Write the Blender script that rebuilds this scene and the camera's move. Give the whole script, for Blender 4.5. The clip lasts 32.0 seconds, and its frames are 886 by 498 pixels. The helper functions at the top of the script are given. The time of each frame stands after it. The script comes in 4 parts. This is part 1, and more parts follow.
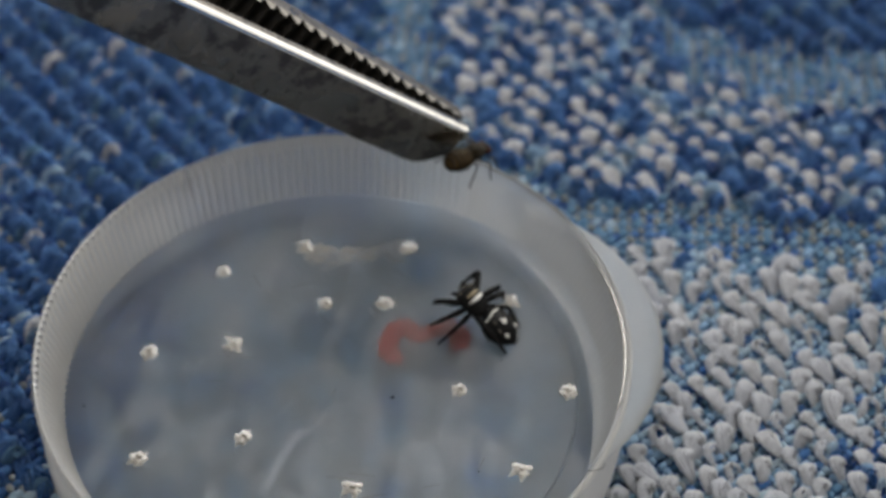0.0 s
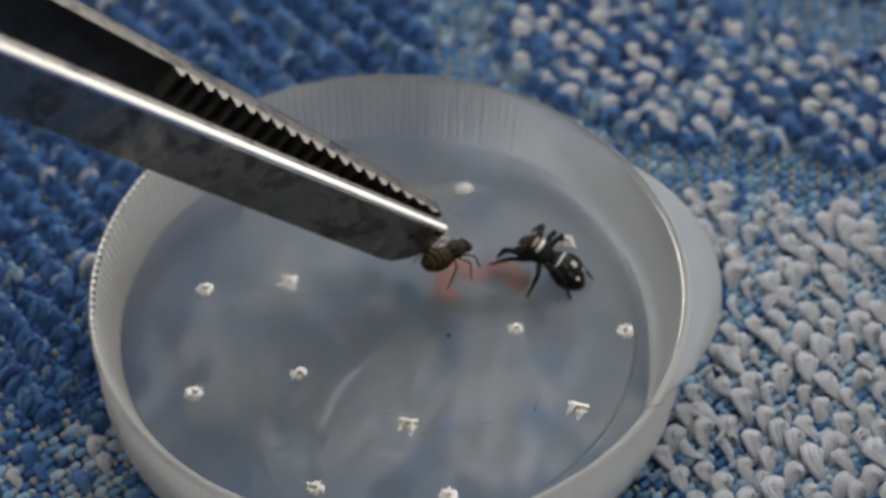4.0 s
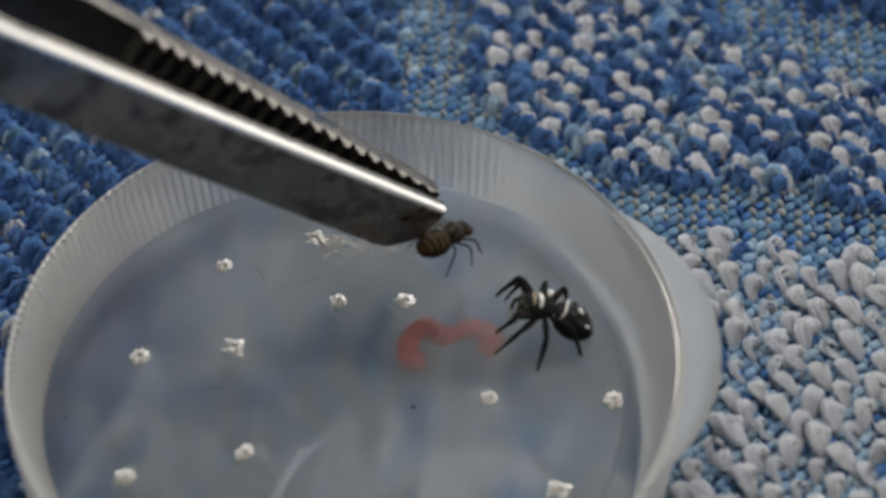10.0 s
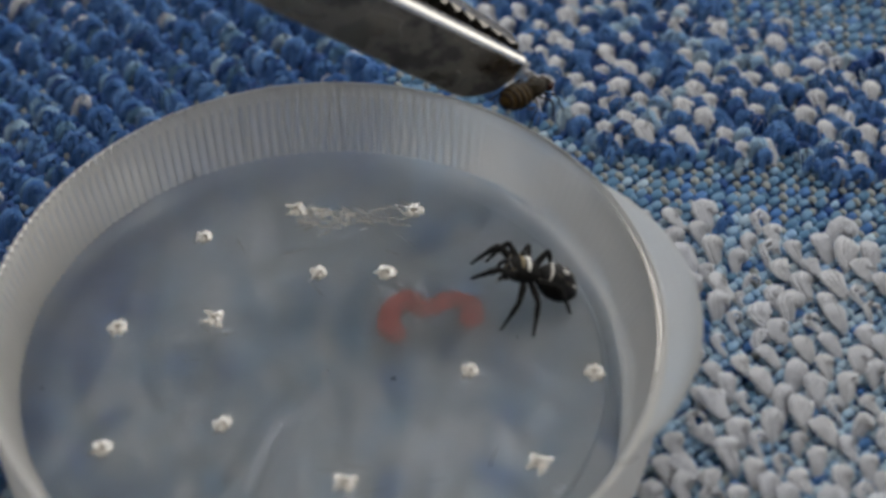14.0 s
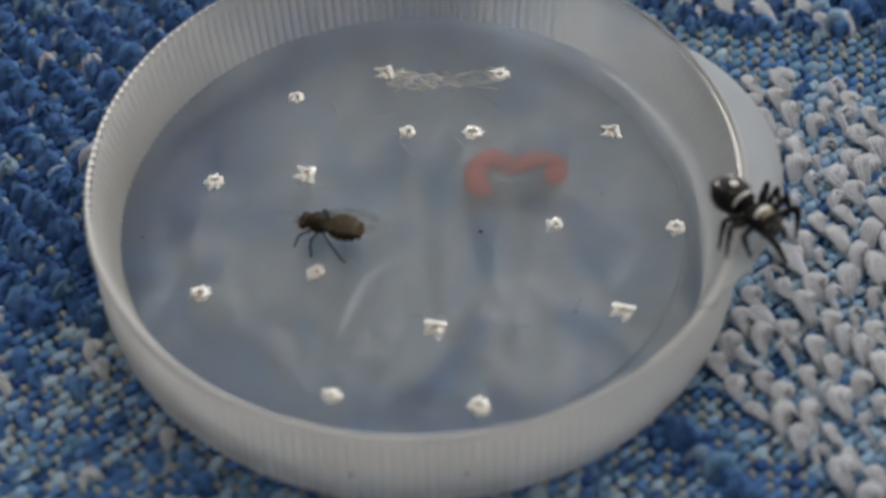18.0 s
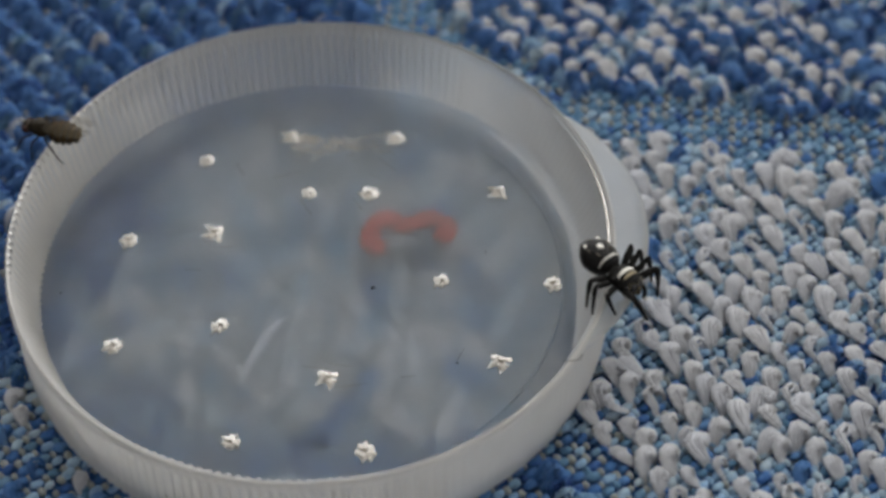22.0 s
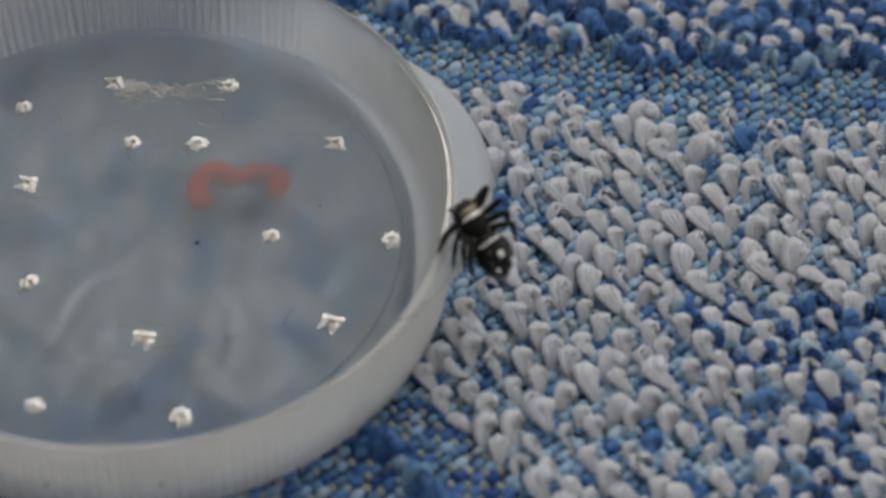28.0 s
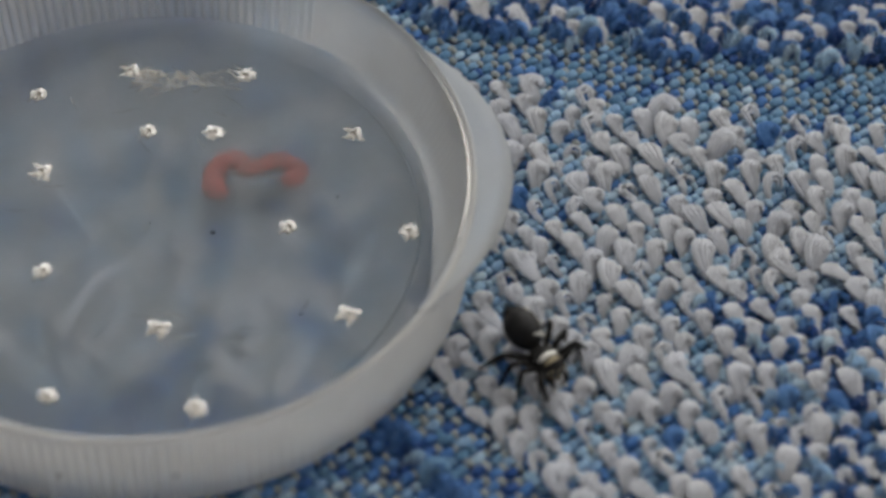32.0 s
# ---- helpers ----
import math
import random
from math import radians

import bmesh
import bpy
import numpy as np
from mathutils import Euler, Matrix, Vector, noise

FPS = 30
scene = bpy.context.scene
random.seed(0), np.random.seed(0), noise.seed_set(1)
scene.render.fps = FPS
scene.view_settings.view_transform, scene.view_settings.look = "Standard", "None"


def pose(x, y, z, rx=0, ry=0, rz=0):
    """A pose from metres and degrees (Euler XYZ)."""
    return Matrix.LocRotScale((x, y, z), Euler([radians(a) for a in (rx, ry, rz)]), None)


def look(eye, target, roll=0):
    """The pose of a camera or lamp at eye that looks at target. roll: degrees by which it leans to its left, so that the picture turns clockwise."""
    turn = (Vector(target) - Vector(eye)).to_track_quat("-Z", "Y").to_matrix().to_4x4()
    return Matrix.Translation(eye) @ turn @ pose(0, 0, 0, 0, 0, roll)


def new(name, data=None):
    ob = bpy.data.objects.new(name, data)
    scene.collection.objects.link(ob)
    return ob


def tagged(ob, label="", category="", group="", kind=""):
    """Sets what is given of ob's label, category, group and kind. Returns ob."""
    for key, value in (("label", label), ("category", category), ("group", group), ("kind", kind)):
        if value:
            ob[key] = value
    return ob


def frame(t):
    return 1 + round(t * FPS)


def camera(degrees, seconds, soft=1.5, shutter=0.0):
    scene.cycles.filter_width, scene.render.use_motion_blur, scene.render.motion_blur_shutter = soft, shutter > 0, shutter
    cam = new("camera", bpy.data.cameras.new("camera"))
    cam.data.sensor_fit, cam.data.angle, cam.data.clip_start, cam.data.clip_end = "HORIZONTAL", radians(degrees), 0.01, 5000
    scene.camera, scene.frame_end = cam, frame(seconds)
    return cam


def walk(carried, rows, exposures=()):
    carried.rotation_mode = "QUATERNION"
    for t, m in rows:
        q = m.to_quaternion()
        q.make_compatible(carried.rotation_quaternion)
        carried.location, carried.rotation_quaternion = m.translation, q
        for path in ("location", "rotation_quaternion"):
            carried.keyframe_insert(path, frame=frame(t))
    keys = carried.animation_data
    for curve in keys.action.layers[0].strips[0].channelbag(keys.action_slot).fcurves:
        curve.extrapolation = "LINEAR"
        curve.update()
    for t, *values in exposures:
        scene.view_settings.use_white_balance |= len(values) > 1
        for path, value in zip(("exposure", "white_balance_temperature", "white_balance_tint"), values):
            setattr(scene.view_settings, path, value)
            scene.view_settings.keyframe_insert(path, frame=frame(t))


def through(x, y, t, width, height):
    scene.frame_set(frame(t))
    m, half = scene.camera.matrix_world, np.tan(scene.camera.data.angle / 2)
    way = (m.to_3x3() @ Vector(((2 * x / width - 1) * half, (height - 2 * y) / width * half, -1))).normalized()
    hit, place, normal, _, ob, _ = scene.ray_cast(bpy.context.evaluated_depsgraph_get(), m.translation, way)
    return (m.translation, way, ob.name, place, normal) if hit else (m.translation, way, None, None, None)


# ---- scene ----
cam = camera(23.74, 32.0, 3.3)
cam.data.dof.use_dof, cam.data.dof.focus_distance, cam.data.dof.aperture_fstop = True, 0.131, 30.0
PATH = [
    (0, (0.00329, -0.08712, 0.10911), (0.00728, 0.00816, 0.00661), 0.82),
    (0.5, (0.00367, -0.08736, 0.10948), (0.00761, 0.00793, 0.00699), 0.68),
    (1, (0.00216, -0.08777, 0.11228), (0.00656, 0.00782, 0.01008), 0.52),
    (1.5, (-0.00095, -0.08825, 0.10871), (0.00368, 0.00774, 0.00690), 0.97),
    (2, (-0.00226, -0.08829, 0.10637), (0.00237, 0.00753, 0.00441), 1.22),
    (2.5, (-0.00196, -0.08907, 0.10500), (0.00157, 0.00653, 0.00278), 0.89),
    (3, (0.00042, -0.08912, 0.10790), (0.00296, 0.00601, 0.00521), 0.31),
    (3.5, (0.00037, -0.08872, 0.10677), (0.00273, 0.00617, 0.00386), 0.29),
    (4, (0.00158, -0.08914, 0.10648), (0.00350, 0.00563, 0.00345), 0.32),
    (4.5, (0.00368, -0.08935, 0.10644), (0.00536, 0.00522, 0.00323), 0.22),
    (6.5, (0.00665, -0.07776, 0.09539), (0.00898, 0.01529, -0.00918), 0.25),
    (7, (0.00615, -0.07734, 0.09462), (0.00930, 0.01571, -0.00994), 0.76),
    (7.5, (0.00507, -0.07677, 0.09521), (0.00869, 0.01615, -0.00944), 0.83),
    (8, (0.00350, -0.07611, 0.09619), (0.00711, 0.01720, -0.00812), 0.45),
    (8.5, (0.00381, -0.07619, 0.09570), (0.00674, 0.01767, -0.00813), 0.27),
    (9, (0.00369, -0.07623, 0.09641), (0.00595, 0.01805, -0.00705), -0.19),
    (9.5, (0.00449, -0.07660, 0.09738), (0.00621, 0.01828, -0.00555), -0.46),
    (10, (0.00421, -0.07671, 0.09690), (0.00584, 0.01870, -0.00554), -0.42),
    (10.5, (0.00404, -0.07645, 0.09712), (0.00574, 0.01892, -0.00536), -0.40),
    (11, (0.00443, -0.07648, 0.09601), (0.00589, 0.01911, -0.00627), -0.41),
    (11.5, (0.00477, -0.07653, 0.09602), (0.00626, 0.01895, -0.00635), -0.44),
    (12, (0.00469, -0.07668, 0.09592), (0.00654, 0.01875, -0.00650), -0.20),
    (12.5, (0.00483, -0.07665, 0.09592), (0.00663, 0.01867, -0.00660), -0.25),
    (13, (0.00496, -0.07687, 0.09576), (0.00665, 0.01844, -0.00677), -0.28),
    (13.5, (0.00506, -0.07703, 0.09571), (0.00668, 0.01815, -0.00695), -0.36),
    (14, (0.00514, -0.07685, 0.09550), (0.00696, 0.01803, -0.00743), -0.15),
    (14.5, (0.00538, -0.07696, 0.09500), (0.00708, 0.01796, -0.00790), -0.20),
    (16.5, (0.00466, -0.07803, 0.09543), (0.00689, 0.01570, -0.00854), 0.21),
    (17, (0.00333, -0.07851, 0.09533), (0.00553, 0.01491, -0.00892), 0.04),
    (17.5, (-0.00109, -0.08132, 0.09359), (0.00066, 0.01197, -0.01078), 0.02),
    (18, (0.00289, -0.08323, 0.09495), (0.00135, 0.00889, -0.01046), -1.14),
    (18.5, (0.00396, -0.08305, 0.09852), (0.00287, 0.00787, -0.00794), -1.06),
    (19, (0.00438, -0.08286, 0.09992), (0.00345, 0.00805, -0.00655), -1.03),
    (19.5, (0.00446, -0.08476, 0.10227), (0.00359, 0.00643, -0.00396), -1.07),
    (20, (0.00476, -0.08530, 0.10316), (0.00386, 0.00614, -0.00285), -1.13),
    (20.5, (0.00526, -0.08749, 0.10552), (0.00457, 0.00377, -0.00064), -1.06),
    (21, (0.00508, -0.08732, 0.10668), (0.00455, 0.00412, 0.00067), -1.08),
    (21.5, (0.00477, -0.08709, 0.10624), (0.00428, 0.00456, 0.00040), -1.10),
    (22, (0.00901, -0.08759, 0.10510), (0.00822, 0.00458, -0.00028), -0.83),
    (22.5, (0.01742, -0.08702, 0.10250), (0.01882, 0.00511, -0.00291), 0.56),
    (23, (0.01317, -0.08624, 0.10124), (0.01550, 0.00523, -0.00472), 0.82),
    (23.5, (0.01424, -0.08269, 0.09608), (0.01669, 0.00857, -0.01006), 0.95),
    (24, (0.01440, -0.08213, 0.09704), (0.01785, 0.00886, -0.00930), 1.30),
    (24.5, (0.01439, -0.08288, 0.09797), (0.01873, 0.00796, -0.00847), 1.83),
    (25, (0.01352, -0.08348, 0.09882), (0.01857, 0.00753, -0.00744), 2.08),
    (25.5, (0.01328, -0.08356, 0.09887), (0.01839, 0.00756, -0.00730), 2.02),
    (27.5, (0.01353, -0.08298, 0.09743), (0.01843, 0.00810, -0.00878), 2.06),
    (28, (0.01412, -0.08354, 0.09636), (0.01882, 0.00845, -0.00907), 2.07),
    (28.5, (0.01419, -0.08302, 0.09687), (0.01868, 0.00832, -0.00914), 2.01),
    (29, (0.01359, -0.08359, 0.09634), (0.01862, 0.00848, -0.00900), 2.33),
    (29.5, (0.01378, -0.08307, 0.09658), (0.01845, 0.00848, -0.00923), 2.16),
    (30, (0.01393, -0.08305, 0.09635), (0.01845, 0.00853, -0.00944), 2.14),
    (30.5, (0.01319, -0.08278, 0.09527), (0.01849, 0.00937, -0.00999), 2.47),
    (31, (0.01337, -0.08272, 0.09579), (0.01777, 0.00916, -0.00975), 1.99),
    (31.5, (0.01304, -0.08318, 0.09512), (0.01761, 0.00912, -0.01005), 2.30),
    (32, (0.01313, -0.08303, 0.09468), (0.01778, 0.00920, -0.01054), 2.63),
]
EXPOSURE, KELVIN = 0.06, 6780
walk(cam, [(t, look(e, q, r)) for t, e, q, r in PATH], [(0, EXPOSURE, KELVIN, 10), (32, EXPOSURE, KELVIN, 10)])

# ---- light ----
world = bpy.data.worlds.new("daylight")
scene.world = world
world.use_nodes = True
_bg = world.node_tree.nodes["Background"]
_sky = world.node_tree.nodes.new("ShaderNodeTexSky")
_sky.sky_type, _sky.sun_disc = "NISHITA", False
_sky.sun_elevation, _sky.sun_rotation = radians(53), radians(19)
_veil = world.node_tree.nodes.new("ShaderNodeHueSaturation")  # thin cloud: a paler sky
_veil.inputs["Saturation"].default_value = 0.06
world.node_tree.links.new(_sky.outputs["Color"], _veil.inputs["Color"])
world.node_tree.links.new(_veil.outputs["Color"], _bg.inputs["Color"])
_bg.inputs["Strength"].default_value = 0.25
sun = new("sun", bpy.data.lights.new("sun", "SUN"))
sun.data.energy, sun.data.angle, sun.data.color = 0.5, radians(75), (1.0, 0.96, 0.90)
sun.matrix_world = look((0.03, 0.085, 0.12), (0, 0, 0))

MM = 0.001


# ---- materials ----
def mat(name, build):
    m = bpy.data.materials.new(name)
    m.use_nodes = True
    t = m.node_tree
    build(t, t.nodes["Principled BSDF"], t.nodes["Material Output"])
    return m


def ramp(t, fac, stops):
    r = t.nodes.new("ShaderNodeValToRGB")
    while len(r.color_ramp.elements) < len(stops):
        r.color_ramp.elements.new(0.5)
    for e, (p, c) in zip(r.color_ramp.elements, stops):
        e.position, e.color = p, (*c, 1)
    t.links.new(fac, r.inputs["Fac"])
    return r.outputs["Color"]


def noise_of(t, scale, detail=3.0, rough=0.6):
    co = t.nodes.new("ShaderNodeTexCoord")
    n = t.nodes.new("ShaderNodeTexNoise")
    n.inputs["Scale"].default_value, n.inputs["Detail"].default_value = scale, detail
    n.inputs["Roughness"].default_value = rough
    t.links.new(co.outputs["Object"], n.inputs["Vector"])
    return n.outputs["Fac"]


def bump(t, p, fac, strength, dist):
    b = t.nodes.new("ShaderNodeBump")
    b.inputs["Strength"].default_value, b.inputs["Distance"].default_value = strength, dist
    t.links.new(fac, b.inputs["Height"])
    t.links.new(b.outputs["Normal"], p.inputs["Normal"])


def mixed(t, a, b, fac, mode="MIX"):
    m = t.nodes.new("ShaderNodeMix")
    m.data_type, m.blend_type = "RGBA", mode
    for s, v in (("A", a), ("B", b)):
        i = [q for q in m.inputs if q.name == s and q.type == "RGBA"][0]
        if isinstance(v, tuple):
            i.default_value = (*v, 1)
        else:
            t.links.new(v, i)
    if isinstance(fac, float):
        m.inputs["Factor"].default_value = fac
    else:
        t.links.new(fac, m.inputs["Factor"])
    return [q for q in m.outputs if q.type == "RGBA"][0]


def yarn(name, dark, mid, light, sheen=0.45):
    """Cotton: colour varies from loop to loop and along the fibres."""
    def build(t, p, out):
        geo = t.nodes.new("ShaderNodeNewGeometry")
        info = t.nodes.new("ShaderNodeObjectInfo")
        add = t.nodes.new("ShaderNodeMath")
        add.operation = "ADD"
        t.links.new(geo.outputs["Random Per Island"], add.inputs[0])
        t.links.new(info.outputs["Random"], add.inputs[1])
        fr = t.nodes.new("ShaderNodeMath")
        fr.operation = "FRACT"
        t.links.new(add.outputs[0], fr.inputs[0])
        c = ramp(t, fr.outputs[0], [(0.0, dark), (0.45, mid), (1.0, light)])
        c = mixed(t, c, ramp(t, noise_of(t, 2600, 4), [(0.3, tuple(v * 0.82 for v in mid)), (0.7, light)]), 0.4)
        t.links.new(c, p.inputs["Base Color"])
        p.inputs["Roughness"].default_value = 0.55
        p.inputs["Specular IOR Level"].default_value = 0.4
        p.inputs["Sheen Weight"].default_value = sheen
        p.inputs["Sheen Roughness"].default_value = 0.4
        bump(t, p, noise_of(t, 5200, 4, 0.7), 1.0, 0.0002)
        thin = t.nodes.new("ShaderNodeBsdfTranslucent")
        t.links.new(c, thin.inputs["Color"])
        soft = t.nodes.new("ShaderNodeMixShader")
        soft.inputs[0].default_value = 0.46
        t.links.new(p.outputs[0], soft.inputs[1])
        t.links.new(thin.outputs[0], soft.inputs[2])
        t.links.new(soft.outputs[0], out.inputs["Surface"])
    return mat(name, build)


M_WHITE = yarn("white_cotton", (0.82, 0.85, 0.92), (0.87, 0.895, 0.95), (0.92, 0.935, 0.97))
M_BLUE = yarn("blue_cotton", (0.036, 0.155, 0.47), (0.075, 0.265, 0.65), (0.22, 0.46, 0.82), 0.15)
M_LIGHT = yarn("light_blue_cotton", (0.085, 0.26, 0.48), (0.17, 0.40, 0.63), (0.34, 0.56, 0.78), 0.2)
M_PALEBLUE = yarn("pale_blue_cotton", (0.26, 0.54, 0.88), (0.44, 0.70, 0.93), (0.75, 0.88, 0.96), 0.25)
M_BEIGE = yarn("undyed_cotton", (0.42, 0.47, 0.48), (0.52, 0.57, 0.57), (0.64, 0.69, 0.68))
M_DUSK = yarn("navy_cotton", (0.015, 0.07, 0.28), (0.03, 0.12, 0.42), (0.08, 0.23, 0.58), 0.12)


def plain(name, colour, rough, spots=0.25, scale=900, metal=0.0, rel=0.0):
    def build(t, p, out):
        lo, hi = tuple(v * (1 - spots) for v in colour), tuple(min(1, v * (1 + spots)) for v in colour)
        t.links.new(ramp(t, noise_of(t, scale, 4), [(0.3, lo), (0.7, hi)]), p.inputs["Base Color"])
        p.inputs["Roughness"].default_value, p.inputs["Metallic"].default_value = rough, metal
        if rel:
            bump(t, p, noise_of(t, scale * 3, 3), rel, 0.0001)
    return mat(name, build)


def frosted(name, tint, clear, rough, gloss=0.3, through=0.5, slick=1.42, thin=0.0):
    """Cloudy moulded plastic: part of the light goes through and is scattered on the way."""
    def build(t, p, out):
        t.nodes.remove(p)
        thru = t.nodes.new("ShaderNodeBsdfRefraction")
        thru.inputs["IOR"].default_value, thru.inputs["Roughness"].default_value = 1.3, rough
        thru.inputs["Color"].default_value = (0.97, 0.985, 1.0, 1)
        diff = t.nodes.new("ShaderNodeBsdfDiffuse")
        tran = t.nodes.new("ShaderNodeBsdfTranslucent")
        col = ramp(t, noise_of(t, 420, 4), [(0.3, tuple(v * 0.93 for v in tint)), (0.7, tint)])
        t.links.new(col, diff.inputs["Color"])
        t.links.new(col, tran.inputs["Color"])
        m1 = t.nodes.new("ShaderNodeMixShader")
        m1.inputs[0].default_value = through
        t.links.new(diff.outputs[0], m1.inputs[1])
        t.links.new(tran.outputs[0], m1.inputs[2])
        m2 = t.nodes.new("ShaderNodeMixShader")
        fac = t.nodes.new("ShaderNodeMapRange")
        fac.inputs["From Min"].default_value, fac.inputs["From Max"].default_value = 0.3, 0.7
        fac.inputs["To Min"].default_value, fac.inputs["To Max"].default_value = clear - 0.08, clear + 0.08
        t.links.new(noise_of(t, 260, 5), fac.inputs["Value"])
        share = fac.outputs[0]
        if thin:
            # the share of clear plastic rises towards the far side
            co, dot = t.nodes.new("ShaderNodeTexCoord"), t.nodes.new("ShaderNodeVectorMath")
            dot.operation = "DOT_PRODUCT"
            dot.inputs[1].default_value = (0.30, 0.95, 0)
            t.links.new(co.outputs["Object"], dot.inputs[0])
            grade = t.nodes.new("ShaderNodeMapRange")
            grade.interpolation_type = "SMOOTHSTEP"
            grade.inputs["From Min"].default_value, grade.inputs["From Max"].default_value = 0.0, 0.0165
            grade.inputs["To Min"].default_value, grade.inputs["To Max"].default_value = 0.0, thin
            t.links.new(dot.outputs["Value"], grade.inputs["Value"])
            both = t.nodes.new("ShaderNodeMath")
            t.links.new(share, both.inputs[0])
            t.links.new(grade.outputs[0], both.inputs[1])
            share = both.outputs[0]
        t.links.new(share, m2.inputs[0])
        t.links.new(m1.outputs[0], m2.inputs[1])
        t.links.new(thru.outputs[0], m2.inputs[2])
        shine = t.nodes.new("ShaderNodeBsdfGlossy")
        shine.inputs["Roughness"].default_value = gloss
        fres = t.nodes.new("ShaderNodeFresnel")
        fres.inputs["IOR"].default_value = slick
        m3 = t.nodes.new("ShaderNodeMixShader")
        t.links.new(fres.outputs[0], m3.inputs[0])
        t.links.new(m2.outputs[0], m3.inputs[1])
        t.links.new(shine.outputs[0], m3.inputs[2])
        t.links.new(m3.outputs[0], out.inputs["Surface"])
    return mat(name, build)


M_FLOOR = frosted("cloudy_plastic", (0.46, 0.49, 0.48), 0.87, 0.73, 0.40, 0.5, 1.32)
M_UNDER = frosted("cloudy_plastic_underside", (0.54, 0.57, 0.57), 0.95, 0.36, 0.36, 0.5, 1.2)
M_WALL = frosted("milky_plastic", (0.93, 0.915, 0.875), 0.25, 0.5, 0.48, 0.60, 1.38, 0.55)
M_SLOPE = frosted("hazy_slope_plastic", (0.90, 0.90, 0.885), 0.50, 0.6, 0.4, 0.62, 1.34)
# shade in the grooves between ribs, put in as a darker, clearer tint
M_VALLEY_SHADE = frosted("groove_shade_plastic", (0.62, 0.65, 0.68), 0.62, 0.4, 0.4, 0.6, 1.38)
M_TAB = frosted("milky_tab_plastic", (0.66, 0.69, 0.70), 0.74, 0.5, 0.34)
M_TORN = plain("torn_plastic", (0.52, 0.49, 0.43), 0.35, 0.35, 3000, 0, 0.6)
M_TORN.node_tree.nodes["Principled BSDF"].inputs["Transmission Weight"].default_value = 0.55
M_RED = plain("red_rubber", (0.28, 0.012, 0.002), 0.5, 0.3, 500)
M_BLACK = plain("black_cuticle", (0.0055, 0.0055, 0.006), 0.42, 0.4, 2500, 0, 0.5)
M_BLACK.node_tree.nodes["Principled BSDF"].inputs["Specular IOR Level"].default_value = 0.2
M_HAIR = plain("black_hair", (0.006, 0.0058, 0.0056), 0.7, 0.5, 4000, 0, 0.8)
M_HAIR.node_tree.nodes["Principled BSDF"].inputs["Specular IOR Level"].default_value = 0.22
M_PALE = plain("white_scales", (0.78, 0.77, 0.72), 0.6, 0.12, 5000, 0, 0.5)
M_TAN = plain("tan_scales", (0.36, 0.30, 0.19), 0.6, 0.3, 4000, 0, 0.6)
M_DULL = plain("dull_brown_scales", (0.07, 0.06, 0.045), 0.6, 0.4, 4000, 0, 0.6)
M_EYE = plain("glossy_eye", (0.01, 0.01, 0.012), 0.06, 0.1)
M_FLYB = plain("brown_cuticle", (0.019, 0.014, 0.007), 0.4, 0.35, 2500, 0, 0.4)
M_FLYD = plain("dark_brown_cuticle", (0.018, 0.012, 0.007), 0.45, 0.3, 2500, 0, 0.4)
M_FLYY = plain("amber_cuticle", (0.05, 0.03, 0.008), 0.42, 0.25, 2500, 0, 0.4)
for _m in (M_FLYB, M_FLYD, M_FLYY):
    _m.node_tree.nodes["Principled BSDF"].inputs["Specular IOR Level"].default_value = 0.15
M_FLYE = plain("fly_eye", (0.05, 0.015, 0.010), 0.25, 0.3, 6000, 0, 0.6)
M_TABLE = plain("wood", (0.20, 0.13, 0.08), 0.5, 0.3, 60)
M_PAINT = plain("wall_paint", (0.28, 0.265, 0.25), 0.8, 0.08, 6)
M_DARK = plain("dark_speck", (0.02, 0.018, 0.016), 0.7, 0.3)


def wing_build(t, p, out):
    p.inputs["Base Color"].default_value = (0.30, 0.27, 0.20, 1)
    p.inputs["Roughness"].default_value = 0.2
    p.inputs["IOR"].default_value = 1.1
    t.links.new(ramp(t, noise_of(t, 1500, 3), [(0.3, (0.05,) * 3), (0.7, (0.13,) * 3)]), p.inputs["Alpha"])


M_WING = mat("clear_wing", wing_build)


def steel_build(t, p, out):
    n = noise_of(t, 420, 6, 0.6)
    stain = ramp(t, n, [(0.0, (0.27, 0.252, 0.222)), (0.53, (0.215, 0.20, 0.178)), (0.60, (0.11, 0.105, 0.10)), (1.0, (0.06, 0.058, 0.05))])
    t.links.new(stain, p.inputs["Base Color"])
    p.inputs["Metallic"].default_value = 1.0
    t.links.new(ramp(t, n, [(0.4, (0.22,) * 3), (0.65, (0.5,) * 3)]), p.inputs["Roughness"])
    bump(t, p, noise_of(t, 1400, 4), 0.15, 0.00005)


M_STEEL = mat("stained_steel", steel_build)
# the dark of the gap between the arms, put into the steel's colour
M_INNER_SHADE = plain("gap_shade_steel", (0.075, 0.07, 0.062), 0.45, 0.3, 500, 1.0, 0.2)
# highlight along the front arm's bevel, put in as paler, smoother steel
M_EDGE_LIGHT = plain("bevel_highlight_steel", (0.72, 0.70, 0.66), 0.18, 0.06, 700, 1.0, 0.1)


# ---- mesh helpers ----
def mesh_from(name, verts, faces, material, smooth=True):
    me = bpy.data.meshes.new(name)
    me.from_pydata([tuple(v) for v in np.asarray(verts) * MM] if not isinstance(verts, list) else [(a * MM, b * MM, c * MM) for a, b, c in verts], [], faces)
    me.materials.append(material)
    if smooth:
        me.polygons.foreach_set("use_smooth", [True] * len(me.polygons))
    me.update()
    return me


def put(name, me, parent=None, label="", at=None):
    ob = new(name, me)
    if parent:
        ob.parent = parent
    if at is not None:
        ob.matrix_basis = at
    return tagged(ob, label) if label else ob


